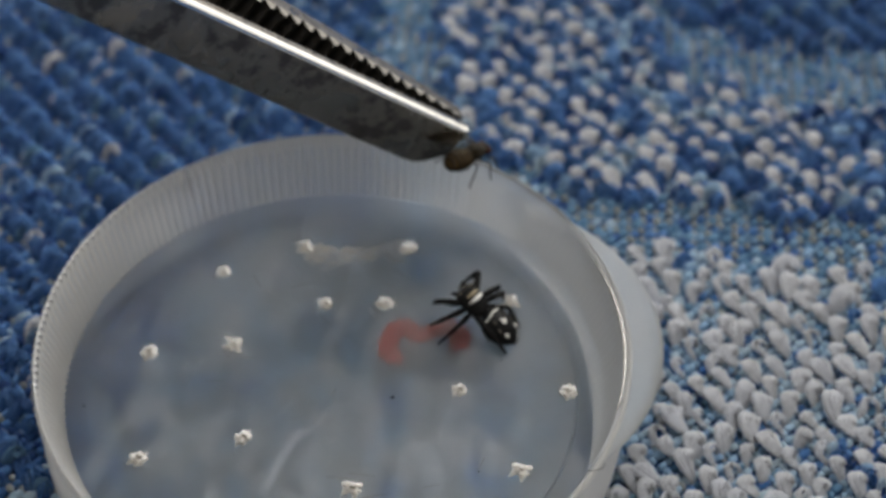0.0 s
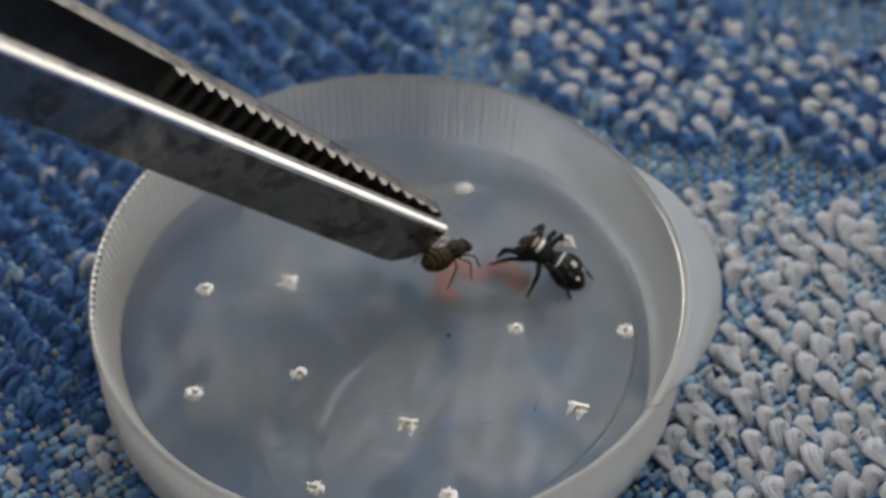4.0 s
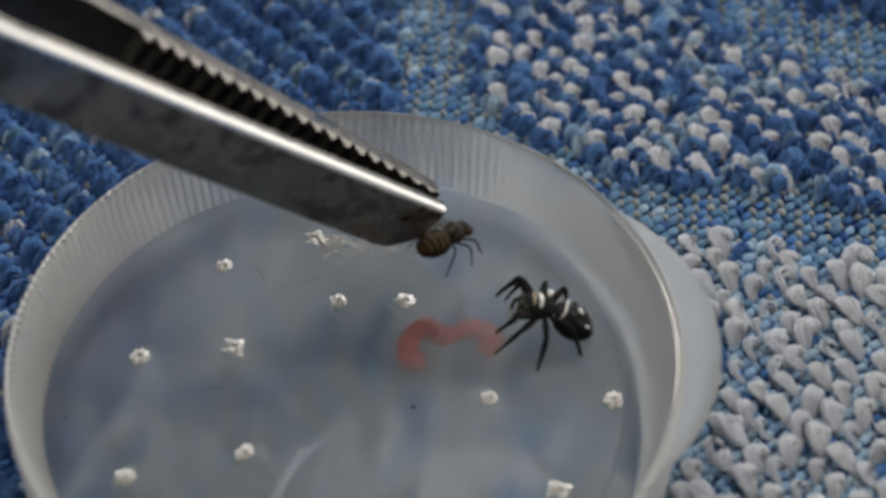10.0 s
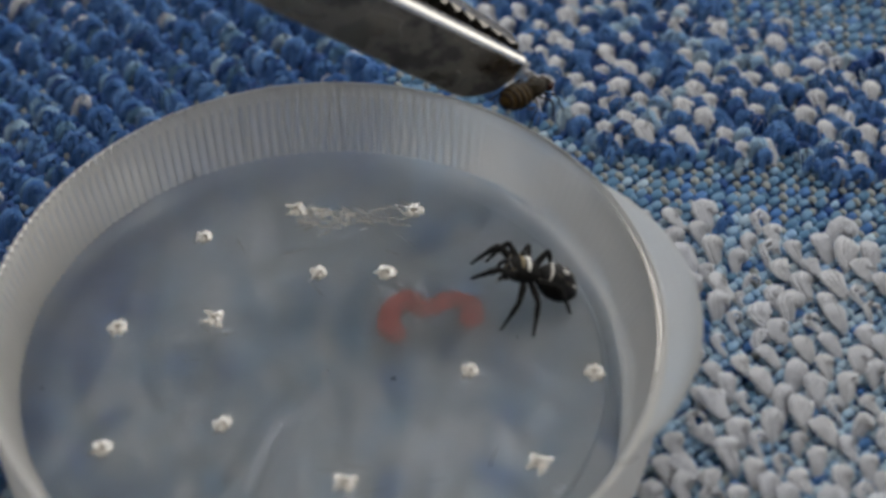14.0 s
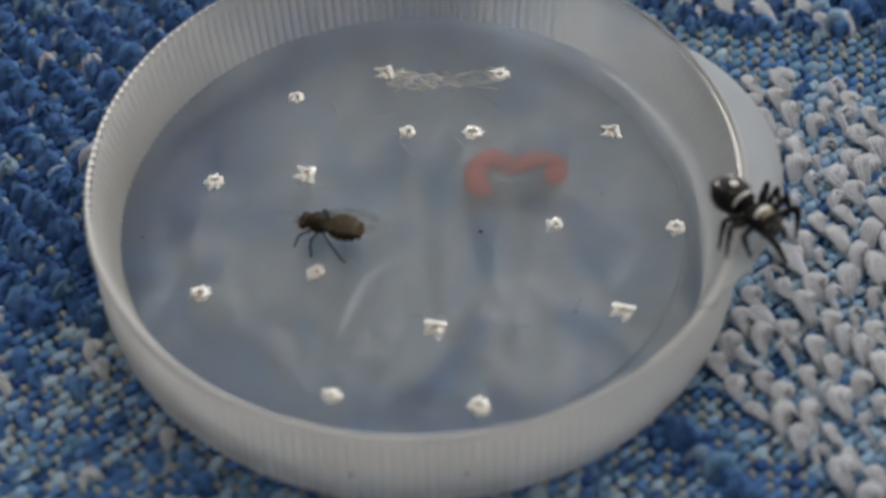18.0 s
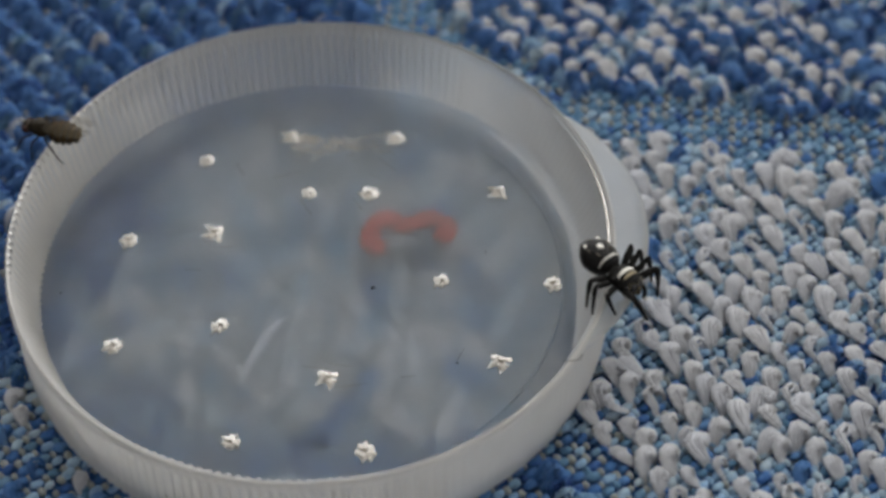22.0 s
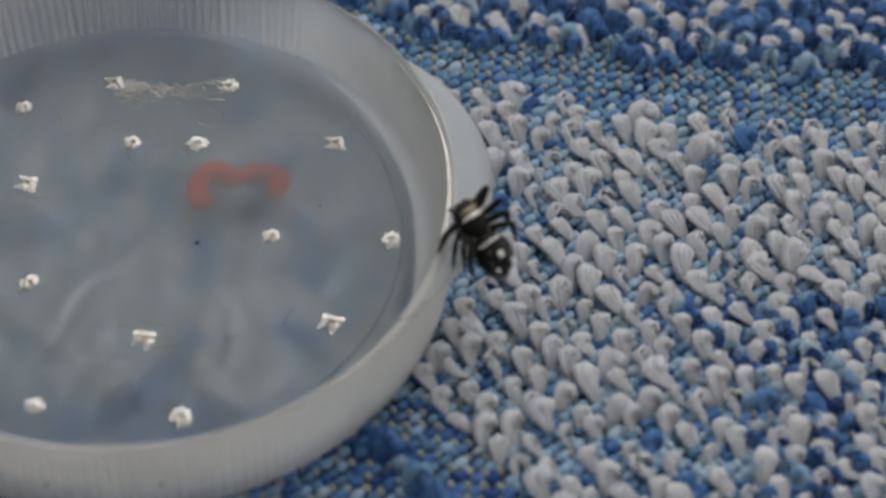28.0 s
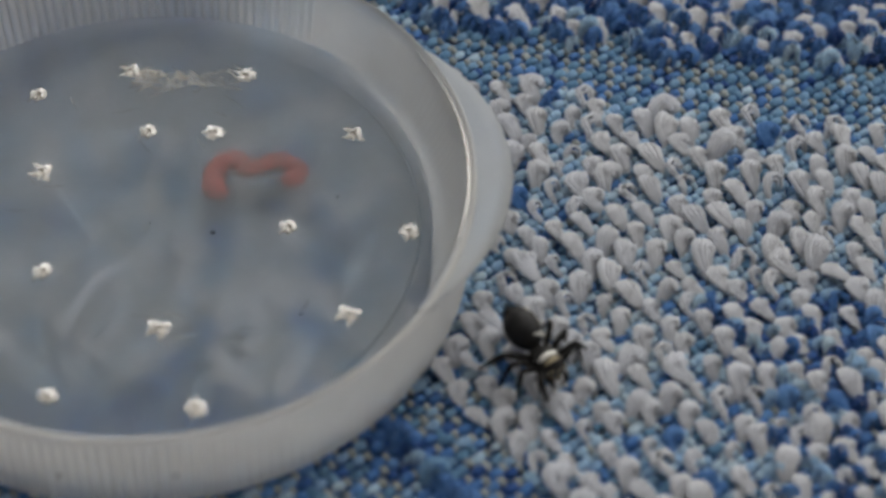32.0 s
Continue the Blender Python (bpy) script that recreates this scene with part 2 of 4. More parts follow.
def mm(x, y, z, rx=0, ry=0, rz=0):
    return pose(x * MM, y * MM, z * MM, rx, ry, rz)


def tube(points, radii, sides=6, cap=True, flat=1.0):
    """Verts and faces of a tapered tube along points (mm)."""
    pts = np.array(points, float)
    n = len(pts)
    tan = np.gradient(pts, axis=0)
    tan /= np.linalg.norm(tan, axis=1)[:, None] + 1e-9
    ref = np.array([0.0, 0.0, 1.0])
    if abs(tan[:, 2]).max() > 0.95:
        ref = np.array([0.31, 0.95, 0.05])
    u = np.cross(tan, ref)
    u /= np.linalg.norm(u, axis=1)[:, None] + 1e-9
    w = np.cross(u, tan)
    a = np.linspace(0, 2 * np.pi, sides, endpoint=False)
    v = (pts[:, None] + np.array(radii, float)[:, None, None] * (np.cos(a)[None, :, None] * u[:, None] + flat * np.sin(a)[None, :, None] * w[:, None])).reshape(-1, 3)
    f = [(i * sides + j, i * sides + (j + 1) % sides, (i + 1) * sides + (j + 1) % sides, (i + 1) * sides + j) for i in range(n - 1) for j in range(sides)]
    if cap:
        f += [tuple(range(sides))[::-1], tuple(range((n - 1) * sides, n * sides))]
    return v, f


def ball(rx, ry, rz, centre=(0, 0, 0), seg=20, rings=12, shape=None):
    v, f = [], []
    for i in range(rings + 1):
        th = math.pi * i / rings
        for j in range(seg):
            ph = 2 * math.pi * j / seg
            p = Vector((math.cos(th), math.sin(th) * math.cos(ph), math.sin(th) * math.sin(ph)))
            if shape:
                p = shape(p)
            v.append((centre[0] + rx * p.x, centre[1] + ry * p.y, centre[2] + rz * p.z))
    for i in range(rings):
        for j in range(seg):
            f.append((i * seg + j, (i + 1) * seg + j, (i + 1) * seg + (j + 1) % seg, i * seg + (j + 1) % seg))
    return v, f


def joined(*pieces):
    v, f = [], []
    for pv, pf in pieces:
        o = len(v)
        v += [tuple(q) for q in pv]
        f += [tuple(i + o for i in q) for q in pf]
    return v, f


def curve_pts(pts, n):
    """A smooth line through a few points."""
    p = np.array(pts, float)
    k = np.linspace(0, 1, len(p))
    q = np.linspace(0, 1, n)
    out = []
    for x in q:
        i = min(int(x * (len(p) - 1)), len(p) - 2)
        t = x * (len(p) - 1) - i
        a, b, c, d = p[max(i - 1, 0)], p[i], p[i + 1], p[min(i + 2, len(p) - 1)]
        out.append(0.5 * (2 * b + (c - a) * t + (2 * a - 5 * b + 4 * c - d) * t * t + (3 * b - a - 3 * c + d) * t ** 3))
    return np.array(out)


# ---- table under the towel ----
def slab(x0, x1, y0, y1, z0, z1):
    v = [(x, y, z) for x in (x0, x1) for y in (y0, y1) for z in (z0, z1)]
    return v, [(0, 1, 3, 2), (4, 6, 7, 5), (0, 4, 5, 1), (2, 3, 7, 6), (0, 2, 6, 4), (1, 5, 7, 3)]


table = put("table_top", mesh_from("table_top", *slab(-600, 600, -450, 750, -28, -3.2), M_TABLE, False))
tagged(table, "brown wooden table top under the towel", "table", kind="structure")

# ---- unseen plain walls and slab, added to block sky light on the viewer's side; daylight falls in from the far side ----
def wall(name, x0, x1, y0, y1, z0, z1, label):
    v, f = slab(x0, x1, y0, y1, z0, z1)
    tagged(put(name, mesh_from(name, v, f, M_PAINT, False)), label, "wall", kind="structure")


wall("wall_south", -1900, 1900, -1160, -1060, -750, 1750, "unseen matt grey-brown wall added to shape the daylight")
wall("wall_west", -2000, -1900, -1160, 1500, -750, 1750, "unseen matt grey-brown wall added to shape the daylight")
wall("ceiling", -2000, 2000, -1160, -500, 1750, 1850, "unseen matt slab overhead added to block part of the sky")
wall("floor", -6000, 6000, -3000, 9000, -850, -750, "plain matt floor of the place")

# ---- lid ----
R_OUT, Z_RIM, Z_FLOOR = 19.0, 6.9, 2.1
RIBS = 196
# rounded inside beside the tab
FILLET = [(18.5, 6.1), (18.15, 5.3), (17.8, 4.5), (17.4, 3.8), (17.0, 3.2), (16.6, 2.75), (16.3, 2.4), (16.08, 2.2), (15.99, 2.12)]


def lid():
    ob = new("lid")
    tagged(ob, "cloudy translucent plastic lid lying open side up on the towel", "lid")
    # one moulded shell: up the ribbed outside, over the rim, down the ribbed inside, across the floor and back underneath
    prof = [(18.2, 0.15, 0), (18.55, 0.12, 0), (18.85, 0.5, 0.4), (18.95, 1.4, 1), (18.95, 3.2, 1), (18.95, 5.4, 1), (19.0, 5.8, 1.1), (19.08, 6.1, 1.4), (19.1, 6.5, 1.4), (19.0, 6.72, 1.0), (18.9, 6.76, 0),
            (18.78, 6.7, 0), (18.68, 6.45, 0), (18.5, 6.0, -1), (18.3, 4.8, -1), (18.12, 3.5, -1), (17.92, 2.45, -1), (17.88, 2.15, -0.6), (17.80, 2.09, 0), (17.4, 2.09, 0),
            (16.4, 2.09, 0), (15.98, 2.09, 0), (15.88, 2.09, 0), (15.78, 2.08, 0), (13.5, 2.07, 0), (10, 2.06, 0), (6, 2.05, 0), (2.5, 2.06, 0), (0.05, 2.06, 0),
            (0.05, 1.93, 0), (6, 1.93, 0), (12, 1.93, 0), (17.0, 1.92, 0), (17.75, 1.75, 0), (18.05, 1.1, 0)]
    n = RIBS * 6
    v = []
    for i in range(n):
        a = 2 * math.pi * i / n
        wave = 0.5 + 0.5 * math.cos(2 * math.pi * (i % 6) / 6)
        calm = max(0.0, math.cos(a + 0.02))
        amp = 0.42 * (1 - 0.97 * min(1, max(0, (calm - 0.15) / 0.4)))
        soft = min(1, max(0, (math.cos(a - 0.22) - 0.74) / 0.24))
        for q, (r, z, k) in enumerate(prof):
            if 13 <= q <= 21:
                fr, fz = FILLET[q - 13]
                r, z = r + soft * (fr - r), z + soft * (fz - z)
            left = min(1, max(0, (-math.cos(a) - 0.35) / 0.4))
            k = k * (1 - 0.8 * left) if 12 <= q <= 13 else k * (1 + 0.5 * left) if 6 <= q <= 9 or 15 <= q <= 16 else k
            near = min(1, max(0, (-0.1 - math.sin(a)) / 0.5)) if 6 <= q <= 9 else 0
            rr = r - 0.6 * amp * k * wave * (1 - 0.9 * near) if k >= 0 else r + amp * k * wave * 0.9
            z = z + 0.13 * max(0.0, math.cos(a + 0.35)) if q == 22 else z
            zz = z * (1 + 0.035 * math.sin(a) * min(1, max(0, (z - 2.2) / 4))) + (0.03 * noise.noise((rr * math.cos(a) * 0.16, rr * math.sin(a) * 0.16, 3)) if r < 17 else 0)
            v.append((rr * math.cos(a), rr * math.sin(a), zz))
    m = len(prof)
    f = [(i * m + j, ((i + 1) % n) * m + j, ((i + 1) % n) * m + (j + 1) % m, i * m + (j + 1) % m) for i in range(n) for j in range(m)]
    me = mesh_from("dish", v, f, M_WALL)
    me.materials.append(M_FLOOR)
    me.materials.append(M_UNDER)
    me.materials.append(M_VALLEY_SHADE)
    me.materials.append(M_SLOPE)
    # groove faces of rim and inside take the painted shade, away from the tab
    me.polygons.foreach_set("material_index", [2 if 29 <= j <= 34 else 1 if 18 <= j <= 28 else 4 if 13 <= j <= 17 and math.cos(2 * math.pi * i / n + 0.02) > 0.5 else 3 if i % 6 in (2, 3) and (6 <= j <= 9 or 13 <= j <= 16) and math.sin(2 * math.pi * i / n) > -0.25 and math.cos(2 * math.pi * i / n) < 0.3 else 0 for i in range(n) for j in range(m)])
    me.set_sharp_from_angle(angle=radians(38))
    put("dish", me, ob, "milky dish with fine upright ribs and a see-through floor")
    # thumb tab: a lobe beyond the wall
    edge = []
    for i in range(41):
        a = radians(-33 + 66 * i / 40)
        bulge = 2.35 * max(0.0, math.cos((a - radians(3)) / radians(33) * math.pi / 2)) ** 0.8
        edge.append((a, 18.85 + bulge))
    v, f = [], []
    for a, r in edge:
        for rr, z in ((18.6, 6.55), (0.55 * r + 0.45 * 18.6, 6.5), (r - 0.12, 6.42), (r, 6.2), (r - 0.12, 5.95), (0.55 * r + 0.45 * 18.6, 5.85), (18.6, 5.8)):
            v.append((rr * math.cos(a), rr * math.sin(a), z))
    for i in range(40):
        for j in range(6):
            f.append((i * 7 + j, i * 7 + j + 1, (i + 1) * 7 + j + 1, (i + 1) * 7 + j))
    put("tab", mesh_from("tab", v, f, M_TAB), ob, "smooth milky thumb tab")
    # raised bead that catches the light where tab and wall meet
    pts = [(18.6 * math.cos(radians(a)), 18.6 * math.sin(radians(a)), 6.68) for a in np.linspace(-18, 22, 40)]
    rr = [0.02 + 0.09 * math.sin(math.pi * i / 39) for i in range(40)]
    put("rim_bead", mesh_from("rim_bead", *tube(pts, rr, 6), M_TORN), ob, "thin bright rim bead")
    return ob


LID = lid()

HOLES = [(-7.61, 10.47), (-12.26, 3.35), (-6.70, 3.96), (-0.60, 7.41), (3.34, 7.33), (11.91, 7.38), (8.18, -0.32), (15.28, -0.65), (11.74, -6.93),
         (-5.79, -3.89), (-12.45, -5.44), (1.07, -8.06), (-4.61, -12.9), (3.57, -13.69), (-2.11, 12.71), (5.1, 12.4)]


def burrs():
    """Torn plastic round each punched air hole."""
    rnd = random.Random(4)
    kinds = []
    for k in range(8):
        verts, faces = [(0, 0, 0.03)], []
        # shards of the torn edge that meet in the middle: short thick crumbs, then longer slivers
        for n in range(26):
            core = n < 15
            a = 0.52 * n + rnd.gauss(0, 0.3) if core else rnd.gauss(2.4 + 0.4 * k, 0.9 if k % 3 == 0 else 2.4)
            far = rnd.uniform(0.16, 0.32) if core else rnd.uniform(0.22, 0.42)
            lift, wide = rnd.uniform(0.01, 0.11), rnd.uniform(0.07, 0.13) if core else rnd.uniform(0.03, 0.07)
            d, e = Vector((math.cos(a), math.sin(a), 0)), Vector((-math.sin(a), math.cos(a), 0))
            line = [d * 0.05, d * 0.55 * far + Vector((0, 0, lift)) + e * rnd.gauss(0, 0.04), d * far + Vector((0, 0, 0.7 * lift)) + e * rnd.gauss(0, 0.07)]
            v, f = tube(line, [wide * 0.6, wide, wide * 0.5], 5, False, 0.6)
            o = len(verts)
            verts += [tuple(q) for q in v]
            faces += [tuple(i + o for i in q) for q in f] + [(0, o + (i + 1) % 5, o + i) for i in range(5)] + [tuple(o + 10 + i for i in range(5))]
        kinds.append(mesh_from("burr", verts, faces, M_TORN, False))
    for i, (x, y) in enumerate(HOLES):
        ob = put("burr", kinds[(i * 5 + i // 3) % 8], LID, "", mm(x, y, Z_FLOOR - 0.03, 0, 0, rnd.uniform(-60, 60)))
        ob.scale = (rnd.uniform(1.75, 2.25), rnd.uniform(1.75, 2.25), 1.5)
    # a fainter dent
    put("burr", kinds[0], LID, "", mm(-0.25, -0.31, Z_FLOOR - 0.12)).scale = (0.7, 0.7, 0.5)
    # scuffs between the two far holes
    for i in range(110):
        far = min(1, abs(rnd.gauss(0, 0.55)))
        x, y = -2.0 + 6.6 * far, 12.5 - 0.6 * math.sin(2.2 * far) + rnd.gauss(0, 0.5)
        l, a = rnd.uniform(0.2, 1.5), rnd.gauss(-0.12, 0.45)
        pts = [(x + l * (t - 0.5) * math.cos(a), y + l * (t - 0.5) * math.sin(a) + 0.05 * math.sin(6 * t + i), Z_FLOOR + 0.0) for t in np.linspace(0, 1, 6)]
        w = rnd.uniform(0.3, 0.85)
        put("scuff", mesh_from("scuff", *tube(pts, [0.01 * w, 0.05 * w, 0.06 * w, 0.06 * w, 0.05 * w, 0.01 * w], 5), M_TORN), LID)
    for i in range(14):
        x, y = rnd.uniform(-12, 13), rnd.uniform(-9, 11)
        l, a = rnd.uniform(0.6, 2.2), rnd.uniform(-1.2, 1.2)
        pts = [(x + l * (t - 0.5) * math.cos(a), y + l * (t - 0.5) * math.sin(a), Z_FLOOR + 0.0) for t in np.linspace(0, 1, 5)]
        put("scratch", mesh_from("scratch", *tube(pts, [0.005, 0.02, 0.022, 0.018, 0.005], 4), M_TORN), LID)
    for x, y, s in ((3.75, -0.76, 0.11), (9.1, -6.9, 0.06), (-16.2, -1.0, 0.06), (11.0, 2.2, 0.05)):
        put("dirt_speck", mesh_from("dirt_speck", *ball(s * 1.3, s, s * 0.6, (0, 0, 0), 7, 5), M_DARK), LID, "", mm(x, y, Z_FLOOR + 0.02, 0, 0, 30))


burrs()


def small_bits():
    pts = curve_pts([(15.39, -10.44, 6.72), (15.95, -10.52, 6.85), (16.39, -10.37, 6.9), (16.52, -9.97, 6.85)], 12)
    put("hair", mesh_from("hair", *tube(pts, [0.02] * 12, 5), M_DARK), LID, "thin dark curved hair")
    for x, y, z in ((-3.25, -18.72, 3.0), (2.85, -18.80, 3.1), (-8.0, -17.0, 2.6)):
        put("dirt_speck", mesh_from("dirt_speck", *ball(0.10, 0.06, 0.09, (0, 0, 0), 7, 5), M_DARK), LID, "", mm(x, y, z))


small_bits()


def red_piece():
    pts = curve_pts([(4.2, 2.4, 0), (3.45, 3.7, 0), (3.8, 5.15, 0), (4.75, 5.75, 0), (5.45, 4.75, 0), (6.35, 5.15, 0), (7.5, 5.6, 0), (8.55, 4.75, 0), (7.85, 3.5, 0)], 46)
    rr = [0.66 * min(1.0, 0.3 + 0.35 * min(i, 45 - i)) * (1.12 if min(i, 45 - i) < 6 else 1.0 - 0.12 * math.exp(-((i - 24) / 4) ** 2)) * (1 + 0.06 * math.sin(i * 1.7)) for i in range(46)]
    ob = put("red_worm", mesh_from("red_worm", *tube(pts, rr, 10, True, 0.4), M_RED), None, "", mm(0, 0, 1.63))
    tagged(ob, "curled red worm-like piece under the cloudy lid floor", "worm")


red_piece()


# ---- spider ----
def fuzz(spots, rnd, reach, thick):
    """Short hairs: spots are pairs of a place and the way that it faces."""
    return [tube([q, q + d * rnd.uniform(0.5, 1) * reach + Vector((0, 0, -0.15 * reach))], [thick, 0.2 * thick], 3) for q, d in spots]


def limb(name, length, radii, seed, material, sag=0.0):
    """A tapered, slightly swollen limb along +x with fine bristles."""
    rnd = random.Random(seed)
    n = 14
    rr = np.interp(np.linspace(0, 1, n), np.linspace(0, 1, len(radii)), radii)
    pts = [(length * i / (n - 1), 0, sag * math.sin(math.pi * i / (n - 1))) for i in range(n)]
    hairs = []
    for i in range(1, n - 1):
        for _ in range(4):
            a = rnd.uniform(0, 6.28)
            d = Vector((0.5, math.cos(a), math.sin(a))).normalized()
            hairs.append((Vector(pts[i]) + d * rr[i] * 0.8, d))
    return mesh_from(name, *joined(tube(pts, rr, 9), *fuzz(hairs, rnd, 0.16, 0.016)), material)


THIGH, SHIN = 1.55, 1.95
HIPS = {"fore": (1.45, 0.55, -0.25), "second": (1.05, 0.62, -0.28), "third": (0.65, 0.62, -0.28), "hind": (0.25, 0.52, -0.25)}
KINDS = ("fore", "second", "third", "hind")


def spider():
    ob = new("jumping_spider")
    tagged(ob, "small black jumping spider with white spots and bands", "spider")
    rnd = random.Random(8)

    def blunt(p):
        front = max(0.0, p.x)
        x = math.copysign(abs(p.x) ** 0.8, p.x)
        return Vector((x, p.y * (0.92 + 0.16 * front), p.z * (0.94 + 0.22 * front - 0.25 * max(0.0, -p.x))))

    car = put("head_thorax", mesh_from("head_thorax", *ball(1.0, 0.80, 0.62, (0.95, 0, 0.02), 30, 20, blunt), M_HAIR), ob, "fuzzy black front body")
    car.scale = (1.14, 1.16, 1.18)
    spots = []
    for _ in range(260):
        d = Vector((rnd.gauss(0, 1), rnd.gauss(0, 1), rnd.gauss(0.4, 1))).normalized()
        b = blunt(d)
        spots.append((Vector((0.95 + 0.98 * b.x, 0.79 * b.y, 0.02 + 0.61 * b.z)), d))
    tagged(put("fuzz", mesh_from("fuzz", *joined(*fuzz(spots, rnd, 0.17, 0.018)), M_HAIR), car, "short black hairs"), kind="stuff")
    # a white band of scales over the back of the head, tan scales before it
    arc = [(1.06 - 0.10 * math.cos(a), 0.66 * math.sin(a), 0.10 + 0.56 * math.cos(a)) for a in np.linspace(-0.95, 0.95, 14)]
    put("white_stripe", mesh_from("white_stripe", *tube(arc, [0.06 + 0.07 * math.sin(math.pi * i / 13) for i in range(14)], 6, True, 0.6), M_PALE), car, "white scale band")
    arc = [(1.38 - 0.06 * math.cos(a), 0.62 * math.sin(a), 0.10 + 0.57 * math.cos(a)) for a in np.linspace(-0.8, 0.8, 12)]
    put("tan_patch", mesh_from("tan_patch", *tube(arc, [0.05 + 0.06 * math.sin(math.pi * i / 11) for i in range(12)], 6, True, 0.5), M_TAN), car, "tan scales")
    face = []
    for _ in range(110):
        d = Vector((1, rnd.uniform(-0.75, 0.75), rnd.uniform(-0.5, 0.75))).normalized()
        b = blunt(d)
        face.append((Vector((0.95 + 0.97 * b.x, 0.78 * b.y, 0.02 + 0.6 * b.z)), d))
    tagged(put("face_scales", mesh_from("face_scales", *joined(*fuzz(face, rnd, 0.15, 0.028)), M_TAN), car, "tan and pale face hairs"), kind="stuff")
    for s in (1, -1):
        put("eye", mesh_from("eye", *ball(0.14, 0.21, 0.21, (1.88, 0.21 * s, 0.18), 14, 8), M_EYE), car)
        put("eye", mesh_from("eye", *ball(0.12, 0.12, 0.12, (1.70, 0.52 * s, 0.24), 12, 8), M_EYE), car)
        put("eye", mesh_from("eye", *ball(0.10, 0.10, 0.10, (0.90, 0.66 * s, 0.46), 12, 8), M_EYE), car)
        put("fang_base", mesh_from("fang_base", *ball(0.16, 0.18, 0.34, (1.76, 0.2 * s, -0.36), 12, 8), M_BLACK), car)
        put("white_mark", mesh_from("white_mark", *ball(0.16, 0.06, 0.09, (0.18, 0.46 * s, -0.02), 10, 6), M_PALE), car)
        bend = curve_pts([(1.62, 0.36 * s, -0.2), (2.02, 0.48 * s, -0.12), (2.20, 0.40 * s, -0.45), (2.14, 0.32 * s, -0.74)], 10)
        hairs = [(Vector(q), Vector((rnd.uniform(0, 1), rnd.gauss(0, 1), rnd.gauss(0, 1))).normalized()) for q in bend for _ in range(5)]
        put("feeler", mesh_from("feeler", *joined(tube(bend, [0.12 - 0.004 * i for i in range(10)], 7), *fuzz(hairs, rnd, 0.2, 0.02)), M_HAIR), ob, "short hairy feeler").scale = (1.1, 1.1, 1.1)
        tip = [(Vector(bend[8]), Vector((rnd.uniform(0, 1), rnd.gauss(0, 1), rnd.gauss(-0.5, 1))).normalized()) for _ in range(16)]
        tagged(put("pale_hair", mesh_from("pale_hair", *joined(*fuzz(tip, rnd, 0.24, 0.03)), M_PALE), ob.children[-1], "pale hairs"), kind="stuff")

    def egg(p):
        k = 1 - 0.34 * max(0.0, -p.x - 0.25) ** 1.5
        return Vector((p.x, p.y * k * (1 + 0.05 * p.x), p.z * k))

    abd = put("abdomen", mesh_from("abdomen", *ball(1.45, 1.10, 1.02, (-1.36, 0, 0.12), 36, 24, egg), M_BLACK), ob, "glossy black round abdomen")
    arc = [(-0.24 - 0.16 * abs(math.sin(a)), 0.80 * math.sin(a), 0.12 + 0.76 * math.cos(a)) for a in np.linspace(-1.55, 1.55, 24)]
    put("white_band", mesh_from("white_band", *tube(arc, [0.03 + 0.05 * math.sin(math.pi * i / 23) for i in range(24)], 6), M_PALE), abd, "white front band")

    def blot(x, y, long, wide):
        """A flat patch of scales that lies on the abdomen's back."""
        k = math.sqrt(max(0.05, 1 - ((x + 1.36) / 1.45) ** 2))
        taper = 1 - 0.34 * max(0.0, -(x + 1.36) / 1.45 - 0.25) ** 1.5
        z = 1.02 * k * taper * math.sqrt(max(0.05, 1 - (y / (1.10 * k * taper)) ** 2)) + 0.12
        off = Vector((x * 3, y * 3, 1))
        return ball(long, wide, 0.07, (x, y, z), 14, 8, lambda p: p * (1 + 0.3 * noise.noise(p * 1.6 + off)))

    put("white_spot", mesh_from("white_spot", *blot(-1.15, 0, 0.24, 0.20), M_PALE), abd)
    for s in (1, -1):
        put("white_spot", mesh_from("white_spot", *blot(-1.95, 0.50 * s, 0.18, 0.13), M_PALE), abd)
        put("tan_streak", mesh_from("tan_streak", *blot(-0.82, 0.48 * s, 0.20, 0.08), M_DULL), abd, "dull tan streak")
        put("tan_streak", mesh_from("tan_streak", *blot(-1.42, 0.66 * s, 0.18, 0.07), M_DULL), abd, "dull tan streak")
        put("spinneret", mesh_from("spinneret", *ball(0.20, 0.07, 0.08, (-2.86, 0.08 * s, 0.06), 10, 6), M_HAIR), abd)
    spots = []
    for _ in range(240):
        d = Vector((rnd.gauss(0, 1), rnd.gauss(0, 1), rnd.gauss(0, 1))).normalized()
        b = egg(d)
        spots.append((Vector((-1.36 + 1.44 * b.x, 1.09 * b.y, 0.12 + 1.01 * b.z)), (d + Vector((-0.8, 0, 0))).normalized()))
    tagged(put("abdomen_fuzz", mesh_from("abdomen_fuzz", *joined(*fuzz(spots, rnd, 0.16, 0.012)), M_HAIR), abd, "fine black hairs"), kind="stuff")
    legs = []
    for n, kind in enumerate(KINDS):
        big = 1.30 if kind == "fore" else 1.14 if kind == "hind" else 1.08
        upper = limb("leg", THIGH, [0.10 * big, 0.17 * big, 0.195 * big, 0.18 * big, 0.15 * big, 0.135 * big], 30 + n, M_HAIR, 0.06)
        lower = limb("shin", SHIN, [0.13 * big, 0.155 * big, 0.135 * big, 0.10 * big, 0.085 * big, 0.07 * big, 0.06 * big], 40 + n, M_HAIR, 0.04)
        for s in (1, -1):
            leg = put("leg", upper, ob)
            legs.append((leg, put("shin", lower, leg), kind, s))
    return ob, legs, abd


